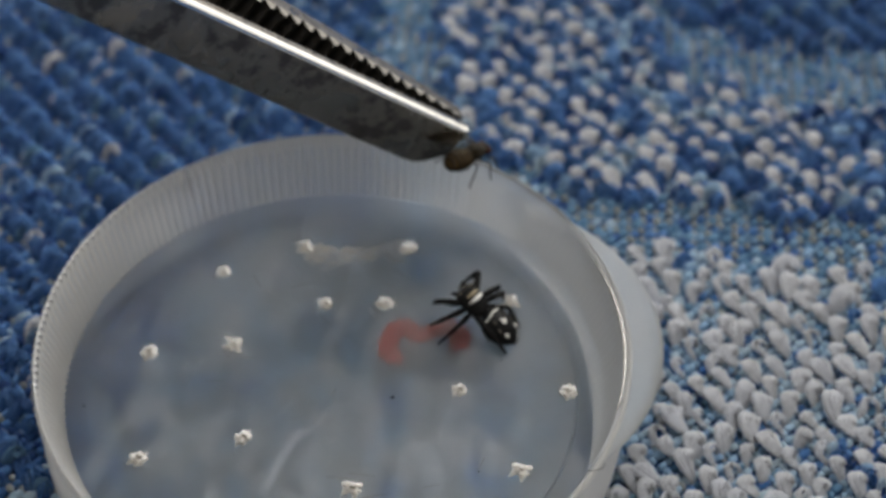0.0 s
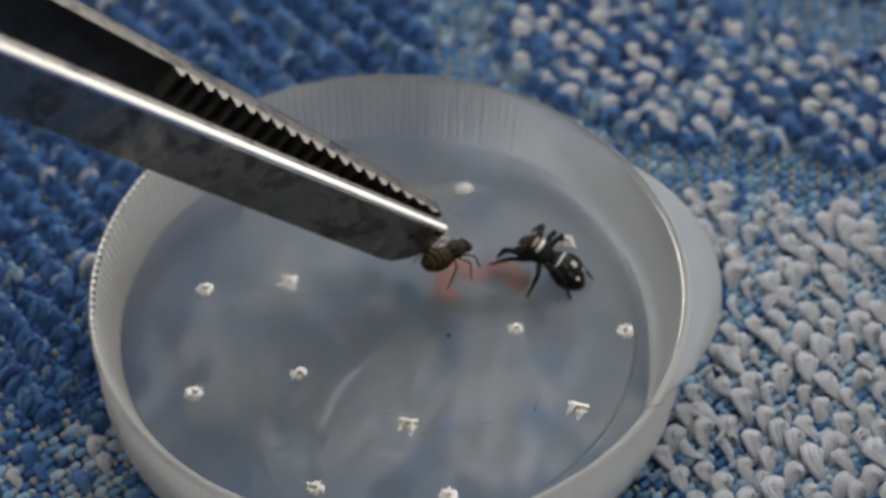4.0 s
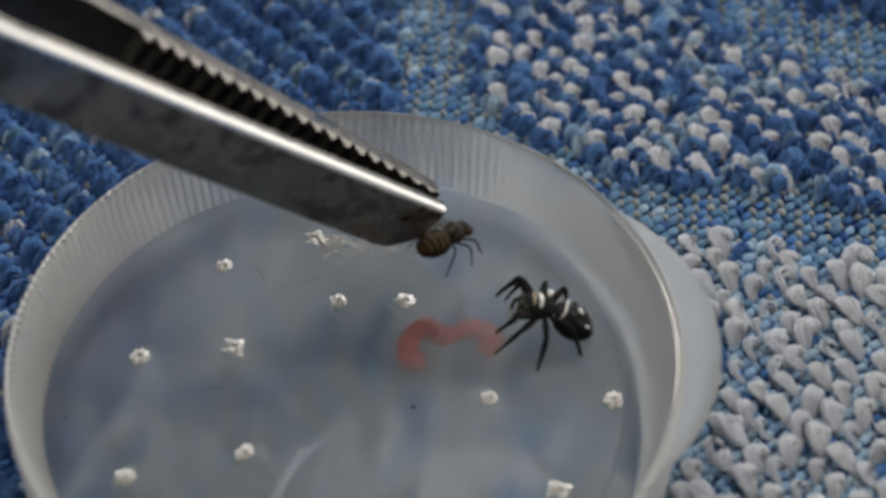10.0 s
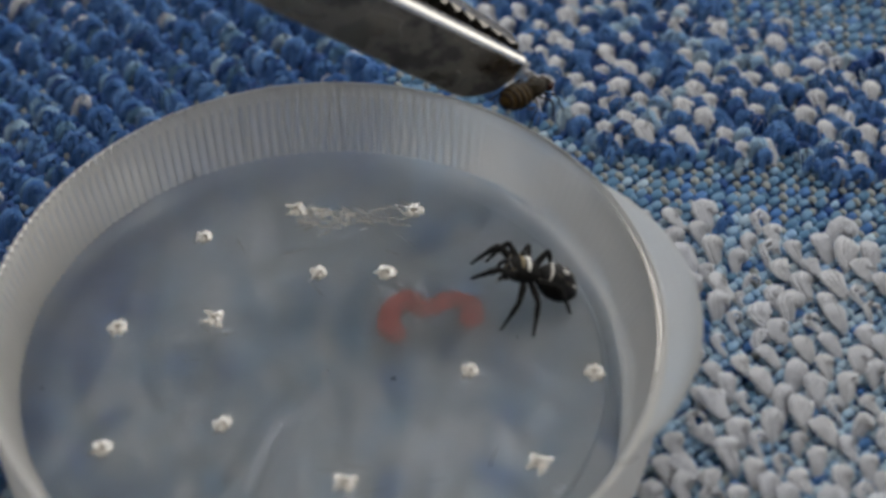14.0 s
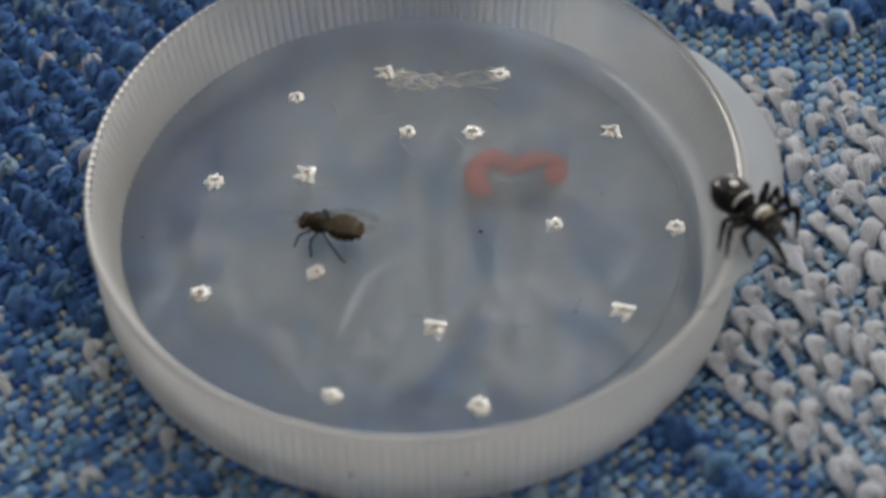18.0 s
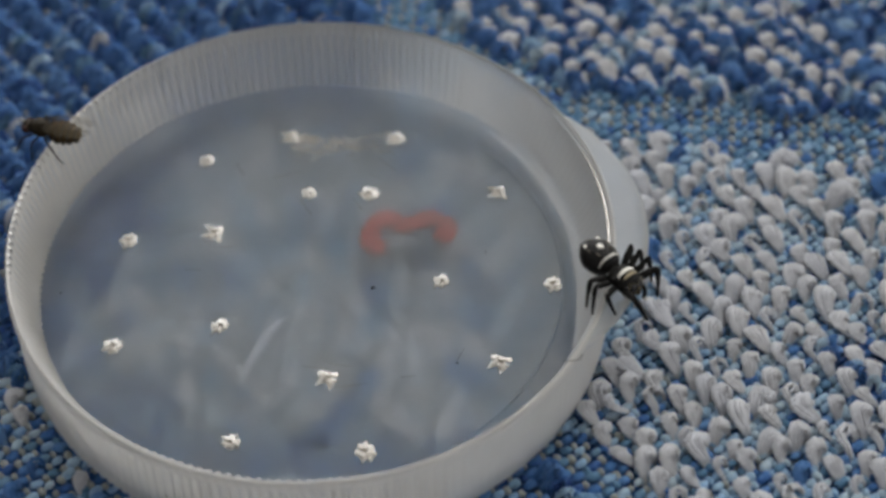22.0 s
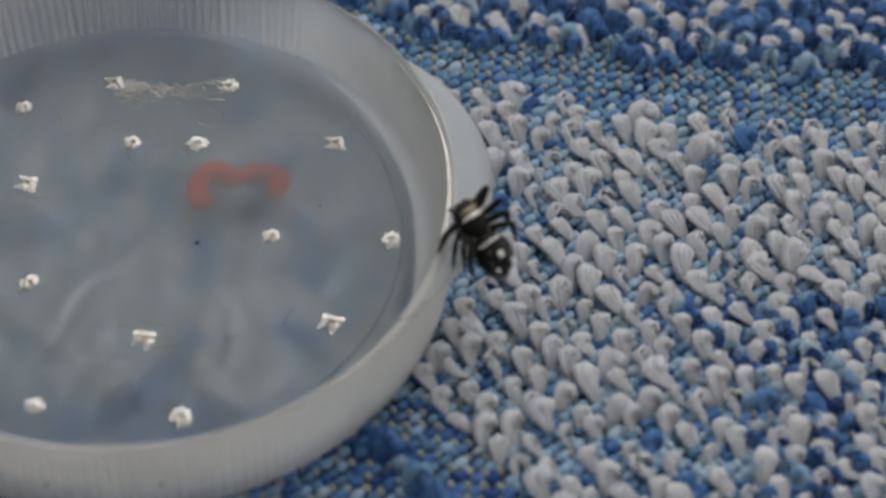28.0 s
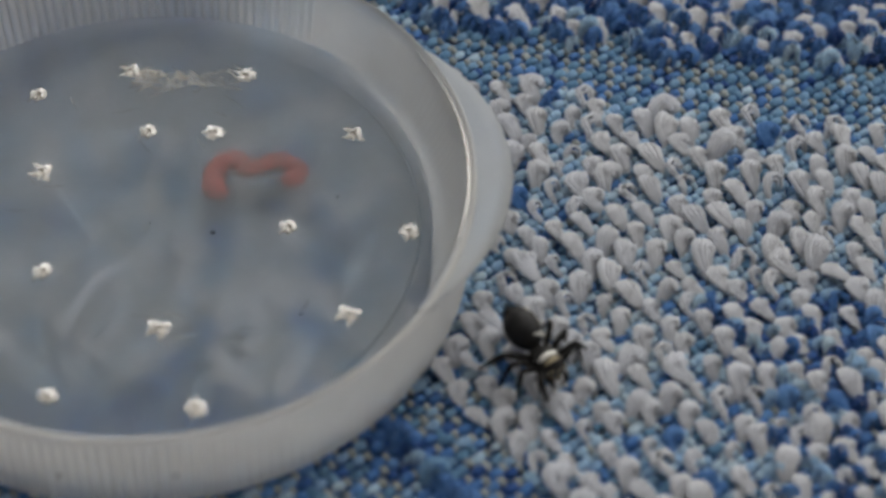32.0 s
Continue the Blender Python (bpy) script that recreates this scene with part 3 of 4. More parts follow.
SPIDER, LEGS, ABDOMEN = spider()


# ---- fly ----
def leg_mesh(name, side, pts, r0, r1, material):
    p = curve_pts([(x, y * side, z) for x, y, z in pts], 16)
    rr = [r0 + (r1 - r0) * i / 15 + 0.12 * r0 * math.sin(i * 1.9) for i in range(16)]
    hairs = []
    rnd = random.Random(int(r0 * 1000) + len(pts))
    for i in range(1, 15):
        for _ in range(4):
            d = Vector((rnd.gauss(0, 1), rnd.gauss(0, 1), rnd.gauss(0, 1))).normalized()
            q, l = Vector(p[i]), rr[i] * rnd.uniform(1.5, 2.3)
            hairs.append(tube([q + d * rr[i] * 0.7, q + d * l + Vector((0, 0, -0.3 * l))], [0.10 * r0, 0.02 * r0], 3))
    return mesh_from(name, *joined(tube(p, rr, 8), *hairs), material)


FK = 1.22


def grown(name, v, f, m, smooth=True):
    return mesh_from(name, [(x * FK, y * FK, z * FK) for x, y, z in v], f, m, smooth)


def grown_leg(name, side, pts, r0, r1, m):
    return leg_mesh(name, side, [(x * FK, y * FK, z * FK) for x, y, z in pts], r0 * FK, r1 * FK, m)


def fly():
    ob, wings = new("fruit_fly"), []
    tagged(ob, "tiny brown fruit fly with banded abdomen and clear wings", "fly")
    put("thorax", grown("thorax", *ball(0.66, 0.54, 0.50, (0.55, 0, 0.05), 18, 12), M_FLYB), ob)
    head = put("head", grown("head", *ball(0.28, 0.42, 0.36, (1.3, 0, -0.02), 16, 10), M_FLYD), ob)
    abd = put("abdomen", grown("abdomen", *ball(0.98, 0.64, 0.55, (-0.75, 0, -0.05), 22, 14, lambda p: Vector((p.x, p.y * (1 + 0.12 * p.x), p.z * (1 + 0.12 * p.x)))), M_FLYY), ob, "amber abdomen with dark bands")
    for i in range(5):
        x = -0.15 - 0.33 * i
        k = math.sqrt(max(0.05, 1 - ((x + 0.75) / 0.97) ** 2))
        w = 1 + 0.12 * (x + 0.75) / 0.95
        ring = [(x, 0.645 * k * w * math.cos(a), -0.05 + 0.555 * k * w * math.sin(a)) for a in np.linspace(0, 2 * math.pi, 22)]
        put("dark_band", grown("dark_band", *tube(ring, [0.055 + 0.01 * i] * 22, 5, False), M_FLYD), abd)
    for s in (1, -1):
        put("eye", grown("eye", *ball(0.2, 0.15, 0.26, (1.33, 0.32 * s, 0.02), 12, 8), M_FLYE), head)
        put("antenna", grown("antenna", *tube([(1.5, 0.1 * s, 0.05), (1.68, 0.14 * s, 0.04), (1.8, 0.2 * s, -0.05)], [0.04, 0.03, 0.01], 5), M_FLYD), head)
        outline = [(0.5, 0.30), (0.0, 0.62), (-0.8, 0.82), (-1.7, 0.80), (-2.35, 0.48), (-2.45, 0.22), (-2.0, 0.05), (-1.0, 0.06), (0.2, 0.16)]
        v = [(x, y * s, 0.50 - 0.06 * x - 0.10 * y) for x, y in outline]
        v += [(x, y * s, z - 0.03) for (x, y, z) in [(a, b * s, c) for a, b, c in v]]
        n = len(outline)
        f = [tuple(range(n)), tuple(range(n, 2 * n))[::-1]] + [(i, (i + 1) % n, n + (i + 1) % n, n + i) for i in range(n)]
        wing = put("wing", grown("wing", v, f, M_WING, False), ob, "clear veined wing")
        wings.append((s, wing))
        for vein in ([(0.4, 0.25), (-0.8, 0.6), (-2.2, 0.5)], [(0.3, 0.2), (-1.0, 0.35), (-2.35, 0.28)], [(0.45, 0.3), (-0.2, 0.66), (-1.6, 0.8)]):
            put("vein", grown("vein", *tube([(x, y * s, 0.515 - 0.06 * x - 0.10 * y) for x, y in vein], [0.025, 0.02, 0.01], 4), M_FLYD), wing)
        for pts in ([(0.95, 0.3, -0.3), (1.35, 0.75, -0.25), (1.55, 0.95, -0.7), (1.75, 1.05, -1.0)], [(0.6, 0.35, -0.35), (0.7, 1.05, -0.2), (0.65, 1.35, -0.7), (0.6, 1.5, -1.02)], [(0.3, 0.3, -0.35), (-0.2, 0.95, -0.2), (-0.7, 1.2, -0.7), (-1.05, 1.35, -1.02)]):
            put("leg", grown_leg("leg", s, pts, 0.055, 0.03, M_FLYD), ob)
    return ob, wings


FLY, WINGS = fly()


# ---- tweezers ----
def half_gap(x, s=1):
    k = 0.048 if s > 0 else 0.108
    more = 0.55 * (1 - math.exp(-max(x, 0) / 4)) if s < 0 else 0.0
    return 0.36 + more + k * x if x < 60 else 0.36 + more + 60 * k - (60 * k - 0.6) / 45 * (x - 60)


def tweezers():
    """Long axis along +x from the tip, width along z, one arm on each side of y = 0. The origin is the top corner of the tip."""
    ob = new("tweezers")
    tagged(ob, "stained steel tweezers with toothed inner faces", "tweezers")
    for s, name in ((1, "front_arm"), (-1, "back_arm")):
        v, f = [], []
        xs = [-0.15, 0.1, 0.5, 1.0, 1.6, 2.6, 5, 10, 16, 24, 34, 46, 60, 80, 105]
        for x in xs:
            gap = half_gap(x, s)
            th = (0.80 if s > 0 else 1.9) + 0.010 * x
            drop = 4.15 * min(1.0, 0.46 + 0.54 * ((x + 0.15) / 1.9) ** 0.5)
            b = 0.40 if s > 0 else 0.85
            y0, y1 = s * gap, s * (gap + th)
            arc = [(y1 - s * b * (1 - math.sin(q)), -b * (1 - math.cos(q))) for q in np.linspace(0, math.pi / 2, 5)]
            for y, z in ([(y0, 0.0)] + arc + [(y1, -drop + 0.25), (y1 - s * 0.25, -drop), (y0, -drop)]):
                v.append((x, y, z))
        k = 9
        for i in range(len(xs) - 1):
            for j in range(k):
                q = (i * k + j, i * k + (j + 1) % k, (i + 1) * k + (j + 1) % k, (i + 1) * k + j)
                f.append(q if s > 0 else q[::-1])
        f += [tuple(range(k)) if s < 0 else tuple(range(k))[::-1], tuple(range((len(xs) - 1) * k, len(xs) * k))]
        me = mesh_from(name, v, f, M_STEEL)
        me.materials.append(M_EDGE_LIGHT)
        me.materials.append(M_INNER_SHADE)
        # painted highlight on the front bevel only, painted gap shade on the inner face
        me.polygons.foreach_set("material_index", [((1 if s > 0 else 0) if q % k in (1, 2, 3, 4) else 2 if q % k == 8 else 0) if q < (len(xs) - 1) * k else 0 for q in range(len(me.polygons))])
        me.set_sharp_from_angle(angle=radians(40))
        arm = put(name, me, ob, "stained grey steel arm with a bright bevelled edge")
        # teeth across the inner face, their sides in the painted gap shade
        deep = 0.58
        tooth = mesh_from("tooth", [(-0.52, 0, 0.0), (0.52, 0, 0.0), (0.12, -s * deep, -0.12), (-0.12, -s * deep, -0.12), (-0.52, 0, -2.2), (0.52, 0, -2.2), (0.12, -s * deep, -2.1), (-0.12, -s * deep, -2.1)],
                          [(0, 3, 2, 1), (4, 5, 6, 7), (0, 4, 7, 3), (1, 2, 6, 5), (3, 7, 6, 2), (0, 1, 5, 4)], M_INNER_SHADE, False)
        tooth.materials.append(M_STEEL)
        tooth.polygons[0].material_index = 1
        for i in range(20):
            x = 0.55 + 1.06 * i
            put("tooth", tooth, arm, "", mm(x, s * (half_gap(x, s) + 0.01), 0.03 if s < 0 else -0.3)).scale = (1, min(1, 0.35 + 0.12 * i), 1 if i > 1 else 0.6)
    put("joint_block", mesh_from("joint_block", *slab(98, 112, -2.6, 2.6, -4.6, -0.2), M_STEEL, False), ob)
    return ob


TWEEZERS = tweezers()


# ---- towel ----
ROW = radians(-51)
DX, DY = Vector((math.cos(ROW), math.sin(ROW))), Vector((-math.sin(ROW), math.cos(ROW)))


def lerp_line(x, pts):
    return float(np.interp(x, [p[0] for p in pts], [p[1] for p in pts]))


def cloth(x, y):
    """Which part of the woven pattern lies at a place: its yarn and whether it carries loops."""
    wob = 0.7 * math.sin(1.3 * x + 0.4 * y) + 0.5 * math.sin(2.1 * y)
    upper = lerp_line(x, [(8, 29), (12.7, 23.5), (15.8, 20.5), (20, 19.2), (28, 18.8), (35, 17.3), (60, 15.5)]) + 0.5 * wob
    lower = lerp_line(x, [(8, 20), (16, 16), (21, 13.2), (25, 14.2), (28, 12.4), (35, 11), (60, 11.8)]) + 0.5 * wob
    if x * x + y * y < 19 ** 2 and x < -18.5 + 0.45 * (y + 8) + wob and y > -8:
        return "blue"
    if x < 2.8 + 0.5 * wob and y > 18 or x < -14 and y > -6 + 0.4 * wob and x * x + y * y > 18 ** 2:
        return "blue"
    if x < -8 and y <= -6 + 0.4 * wob:
        return "dusk"
    if x < 8.3 + 0.5 * wob and y > 22:
        return "strip"
    if y > upper:
        far = lerp_line(x, [(20, 60), (25.5, 36), (26.7, 31.5), (29.5, 30), (33, 28.3), (40, 28), (60, 26)]) + wob
        if y > far + 7:
            return "blue"
        return "strip" if y > far else "mixed"
    if y > lower:
        return "strip"
    if x > 33.2 + 0.22 * (-5 - y) + wob and y < -3.5 + 0.3 * wob:
        return "mixed"
    if y < min(-10.5, -10.8 - 1.3 * (x - 17.2)) + 0.4 * wob:
        return "blue" if abs(0.777 * x + 0.629 * y - 2.3) < 1.1 and x > 6 else "dusk"
    return "white"


def terry_loop(seed, wide, tall, curl, count, thick, spread, along=1.0):
    """One terry loop: untwisted yarns side by side, a narrow foot towards the viewer and a full head that curls over. Quads, and the tris that tie the feet."""
    rnd = random.Random(seed)
    bend, out = rnd.uniform(0.8, 1.2), rnd.uniform(-0.12, 0.12)
    spine = [(0.48, -0.92, -0.55), (0.40, -0.78, -0.15), (0.24, -0.50, 0.30 * tall), (0.02, -0.10, 0.66 * tall), (-0.12 + out, 0.28 * bend, 0.90 * tall),
             (-0.04 + 0.22 * curl, 0.58 * bend, 0.92 * tall), (0.14 + 0.36 * curl, 0.68 * bend - 0.10 * curl, 0.62 * tall), (0.20 + 0.40 * curl, 0.50 * bend - 0.30 * curl, -0.05 * tall)]
    p = curve_pts([(x * along + rnd.gauss(0, 0.05), y * along + rnd.gauss(0, 0.05), z) for x, y, z in spine], 11)
    tan = np.gradient(p, axis=0)
    side = np.cross(tan, (0.15, 0.35, 0.92))
    side /= np.linalg.norm(side, axis=1)[:, None]
    rise = np.cross(side, tan)
    rise /= np.linalg.norm(rise, axis=1)[:, None]
    flare = np.array([0.34, 0.40, 0.52, 0.70, 0.90, 1.0, 1.04, 0.98, 0.80, 0.52, 0.25])
    plump = np.array([0.50, 0.52, 0.60, 0.78, 0.98, 1.12, 1.2, 1.2, 1.12, 0.95, 0.50])
    verts, quads, tris, o = [tuple(p[0] + (0, 0, -0.1))], [], [], 1
    sides = 4
    for n in range(count):
        c = (n - (count - 1) / 2) / max(1, (count - 1) / 2)
        slip, lift = rnd.gauss(0, 0.05), 0.14 * (1 - c * c) + rnd.gauss(0, 0.03)
        line = p + side * ((c * spread * wide) * flare + slip * np.linspace(0, 1, 11))[:, None] + rise * (lift * plump)[:, None]
        rr = thick * wide * rnd.uniform(0.88, 1.12) * plump * (1 + 0.07 * np.sin(np.arange(11) * 2.1 + n))
        v, f = tube(line, rr, sides, False)
        verts += [tuple(q) for q in v]
        quads += [tuple(i + o for i in q) for q in f]
        tris += [(0, o + (k + 1) % sides, o + k) for k in range(sides)]
        tris += [(o + 10 * sides, o + 10 * sides + k, o + 10 * sides + k + 1) for k in range(1, sides - 1)]
        o += len(v)
    return verts, quads, tris


def laid(shape, spots, squash):
    """Many copies of one shape in one mesh: spots are rows of x, y, z, turn and size."""
    lv, quads, tris = np.array(shape[0]), np.array(shape[1]), np.array(shape[2])
    a = np.array(spots)
    c, s, k = np.cos(a[:, 3])[:, None], np.sin(a[:, 3])[:, None], a[:, 4][:, None]
    px = a[:, 0][:, None] + k * (c * lv[:, 0] - s * lv[:, 1])
    py = a[:, 1][:, None] + k * (s * lv[:, 0] + c * lv[:, 1])
    pz = a[:, 2][:, None] + k * squash(a[:, 0], a[:, 1])[:, None] * lv[:, 2]
    step = (np.arange(len(a)) * len(lv))[:, None, None]
    return np.stack([px, py, pz], -1).reshape(-1, 3), (quads[None] + step).reshape(-1, quads.shape[1]).tolist(), (tris[None] + step).reshape(-1, 3).tolist() if len(tris) else []


def stacked(sets):
    V, F, o = [], [], 0
    for v, q, t in sets:
        V.append(v)
        F += [tuple(i + o for i in f) for f in q] + [tuple(i + o for i in f) for f in t]
        o += len(v)
    return np.concatenate(V), F


def towel():
    ob = new("towel")
    tagged(ob, "blue and white patterned terry towel spread flat", "towel")
    v, f = slab(-150, 170, -110, 160, -3.1, -1.0)
    put("ground_weave", mesh_from("ground_weave", v, f, M_BLUE, False), ob, "tight woven ground of the towel")
    rnd = random.Random(11)
    x0, x1, y0, y1 = -40, 58, -25, 54

    pts = curve_pts([(-1.4, -2.7, 1.45), (-2.5, -3.6, 1.6), (-3.35, -5.1, 1.6), (-4.0, -6.8, 1.5), (-4.4, -8.1, 1.2)], 18)
    put("pulled_thread", mesh_from("pulled_thread", *tube(pts, [0.12 + 0.16 * math.sin(math.pi * i / 17) for i in range(18)], 8), M_WHITE), ob, "loose white pulled thread")

    # flat weave: over one, under one, two yarns crossing
    pitch = 0.66
    float_v, float_f = ball(0.45, 0.31, 0.22, (0, 0, 0), 8, 6, lambda p: p * (1 + 0.25 * noise.noise(p * 2.2)))
    dot_v, dot_f = ball(0.34, 0.26, 0.24, (0, 0, 0), 8, 5, lambda p: p * (1 + 0.25 * noise.noise(p * 2.4)))
    weave = {"light": [], "pale": [], "beige": [], "dusk": [], "blue": []}
    for i in range(-140, 165):
        for j in range(-140, 165):
            u, w = i * pitch + rnd.gauss(0, 0.06), j * pitch + rnd.gauss(0, 0.06)
            x, y = u * DX.x + w * DY.x, u * DX.y + w * DY.y
            if not (x0 < x < x1 and y0 < y < y1):
                continue
            z = cloth(x, y)
            r, odd = rnd.random(), (i + j) % 2
            if z == "strip":
                key = ("beige" if r < 0.72 else "light" if r < 0.92 else "dusk") if odd else ("light" if r < 0.74 else "pale" if r < 0.84 else "blue")
            elif z == "dusk":
                key = ("beige" if r < 0.84 else "light") if odd else ("blue" if r < 0.40 else "pale" if r < 0.75 else "light" if r < 0.9 else "dusk")
            elif z == "white" and x * x + y * y < 17.5 ** 2:
                key = "beige" if r < 0.45 else "pale" if r < 0.75 else "light"
            elif z == "white" and y < -8.5 - 0.5 * (x - 17):
                key = "pale" if r < 0.40 else "light" if r < 0.70 else "blue" if r < 0.92 else "beige"
            elif z == "white":
                key = ("pale" if r < 0.84 else "beige" if r < 0.87 else "light") if odd else ("pale" if r < 0.82 else "light" if r < 0.88 else "blue")
            else:
                key = ("beige" if r < 0.34 else "pale" if r < 0.5 else "dusk") if odd else ("blue" if r < 0.7 else "dusk")
            turn = (0.0 if odd else math.pi / 2) + ROW + rnd.gauss(0, 0.14)
            weave[key].append((x, y, (-0.26 if odd else -0.20) + rnd.uniform(-0.05, 0.05), turn, rnd.uniform(0.84, 1.24) * (0.92 if key == "beige" else 1.0), odd))
    mats = {"light": M_LIGHT, "pale": M_PALEBLUE, "beige": M_BEIGE, "dusk": M_DUSK, "blue": M_BLUE}
    words = {"light": "light blue", "pale": "pale blue", "beige": "undyed", "dusk": "navy", "blue": "blue", "white": "white"}
    flat = lambda x, y: np.ones_like(x)
    for key, spots in weave.items():
        own = [q for q in spots if 16.5 < q[0] < 31 and 12.0 < q[1] < 18.5][:110]
        shapes = {0: mesh_from("knot", float_v, float_f, mats[key]), 1: mesh_from("knot", dot_v, dot_f, mats[key])}
        for x, y, z, a, k, odd in own:
            put("knot", shapes[odd], ob, "", mm(x, y, z, 0, 0, math.degrees(a))).scale = (k, k, k)
        own = set(own)
        sets = []
        for odd, sv, sf in ((0, float_v, float_f), (1, dot_v, dot_f)):
            a = [q[:5] for q in spots if q not in own and q[5] == odd]
            if a:
                sets.append(laid((sv, sf, []), a, flat))
        tagged(put("weave", mesh_from("weave", *stacked(sets), mats[key]), ob, words[key] + " flat woven yarn"), kind="stuff")

    # loops: twelve full ones, four open crescents, ten thin ones of the coloured cords
    shapes = [terry_loop(100 + k, rnd.uniform(0.86, 1.16), rnd.uniform(0.70, 1.15), rnd.uniform(-0.2, 0.7), 7, 0.162, 0.44, 1.1) for k in range(12)]
    shapes += [terry_loop(150 + k, rnd.uniform(0.9, 1.05), rnd.uniform(0.7, 1.0), rnd.uniform(0.7, 1.2), 4, 0.105, 0.24, 1.05) for k in range(4)]
    shapes += [terry_loop(200 + k, rnd.uniform(0.85, 1.15), rnd.uniform(0.8, 1.2), rnd.uniform(0.2, 1.3), 4, 0.085, 0.28, 0.80) for k in range(10)]
    loops = {"white": [], "pale": [], "blue": [], "light": [], "dusk": []}
    full, thin = (lambda: rnd.randrange(12) if rnd.random() < 0.78 else 12 + rnd.randrange(4)), (lambda: 16 + rnd.randrange(10))
    for i in range(-70, 80):
        for j in range(-60, 70):
            u, w = (i + 0.5 * (j % 2)) * 1.66 + rnd.gauss(0, 0.26), j * 1.78 + rnd.gauss(0, 0.17)
            x, y = u * DX.x + w * DY.x, u * DX.y + w * DY.y
            r, q = rnd.random(), rnd.random()
            if not (x0 < x < x1 and y0 < y < y1) or 17.9 ** 2 < x * x + y * y < 19.6 ** 2:
                continue
            z, inside = cloth(x, y), x * x + y * y < 18 ** 2
            if z in ("strip", "blue") or z == "dusk" and (r > 0.34 or x > -2):
                continue
            if z == "white":
                key = "white" if q < (0.78 if inside else 0.985) else "light" if q < 0.90 else "blue"
            elif z == "mixed":
                # a cord of blue loops runs beside each row of white ones
                for n in range(3 if y > 5 or j % 2 else 1):
                    bx, by = x - 0.85 * DY.x + (n - 1) * 0.55 * DX.x, y - 0.85 * DY.y + (n - 1) * 0.55 * DX.y
                    tone = rnd.random()
                    loops["blue" if tone < (0.70 if y > 5 else 0.5) else "pale" if tone < 0.90 else "dusk"].append((bx + rnd.gauss(0, 0.12), by + rnd.gauss(0, 0.12), -0.4, rnd.gauss(-1.05, 0.3), rnd.uniform(0.85, 1.1) * (1.0 if y > 5 else 0.85), thin()))
                key = "white" if q < (0.74 if y > 5 else 0.93) else "pale" if q < 0.84 else "blue"
            else:
                key = "white" if q < 0.36 else "blue"
            size = rnd.uniform(0.84, 1.16) * (0.95 if z == "mixed" else 0.74 if z == "dusk" else 1.0)
            loops[key].append((x, y, -0.42 + rnd.uniform(-0.1, 0.1), rnd.gauss(0, 0.36), size, full()))
    # close-set cords of blue loops
    for i in range(-210, 230):
        for j in range(-60, 70):
            u, w = i * 0.43 + rnd.gauss(0, 0.10), j * 2.3 + rnd.gauss(0, 0.10)
            x, y = u * DX.x + w * DY.x, u * DX.y + w * DY.y
            if not (x0 < x < x1 and y0 < y < y1) or 17.9 ** 2 < x * x + y * y < 19.6 ** 2 or cloth(x, y) != "blue":
                continue
            q = rnd.random()
            if x * x + y * y < 18 ** 2:
                key = "white" if q < 0.10 else "light" if q < 0.55 else "blue"
            else:
                key = "white" if q < 0.03 else "pale" if q < 0.11 else "light" if q < 0.2 else "blue" if q < 0.93 else "dusk"
            loops[key].append((x, y, -0.4 + rnd.uniform(-0.12, 0.12), rnd.gauss(-1.1, 0.35), rnd.uniform(0.8, 1.25), thin()))
    pressed = lambda x, y: np.where(x ** 2 + y ** 2 < 18 ** 2, 0.40, 1.0)
    for key, m in (("white", M_WHITE), ("pale", M_PALEBLUE), ("blue", M_BLUE), ("light", M_LIGHT), ("dusk", M_DUSK)):
        # those beside the lid's tab are pieces of their own
        single = [s for s in loops[key] if 16 < s[0] < 36 and -17 < s[1] < 12 and s[0] ** 2 + s[1] ** 2 > 19.6 ** 2][:230]
        taken = set(single)
        rest = [s for s in loops[key] if s not in taken]
        meshes = [mesh_from("loop", a, b + c, m) for a, b, c in shapes]
        for x, y, z, a, k, q in single:
            put("loop", meshes[q], ob, "", mm(x, y, z, 0, 0, math.degrees(a))).scale = (k, k, k)
        sets = [laid(shapes[q], [s[:5] for s in rest if s[5] == q], pressed) for q in range(len(shapes)) if any(s[5] == q for s in rest)]
        tagged(put("pile", mesh_from("pile", *stacked(sets), m), ob, words[key] + " cotton terry loops"), kind="stuff")


towel()


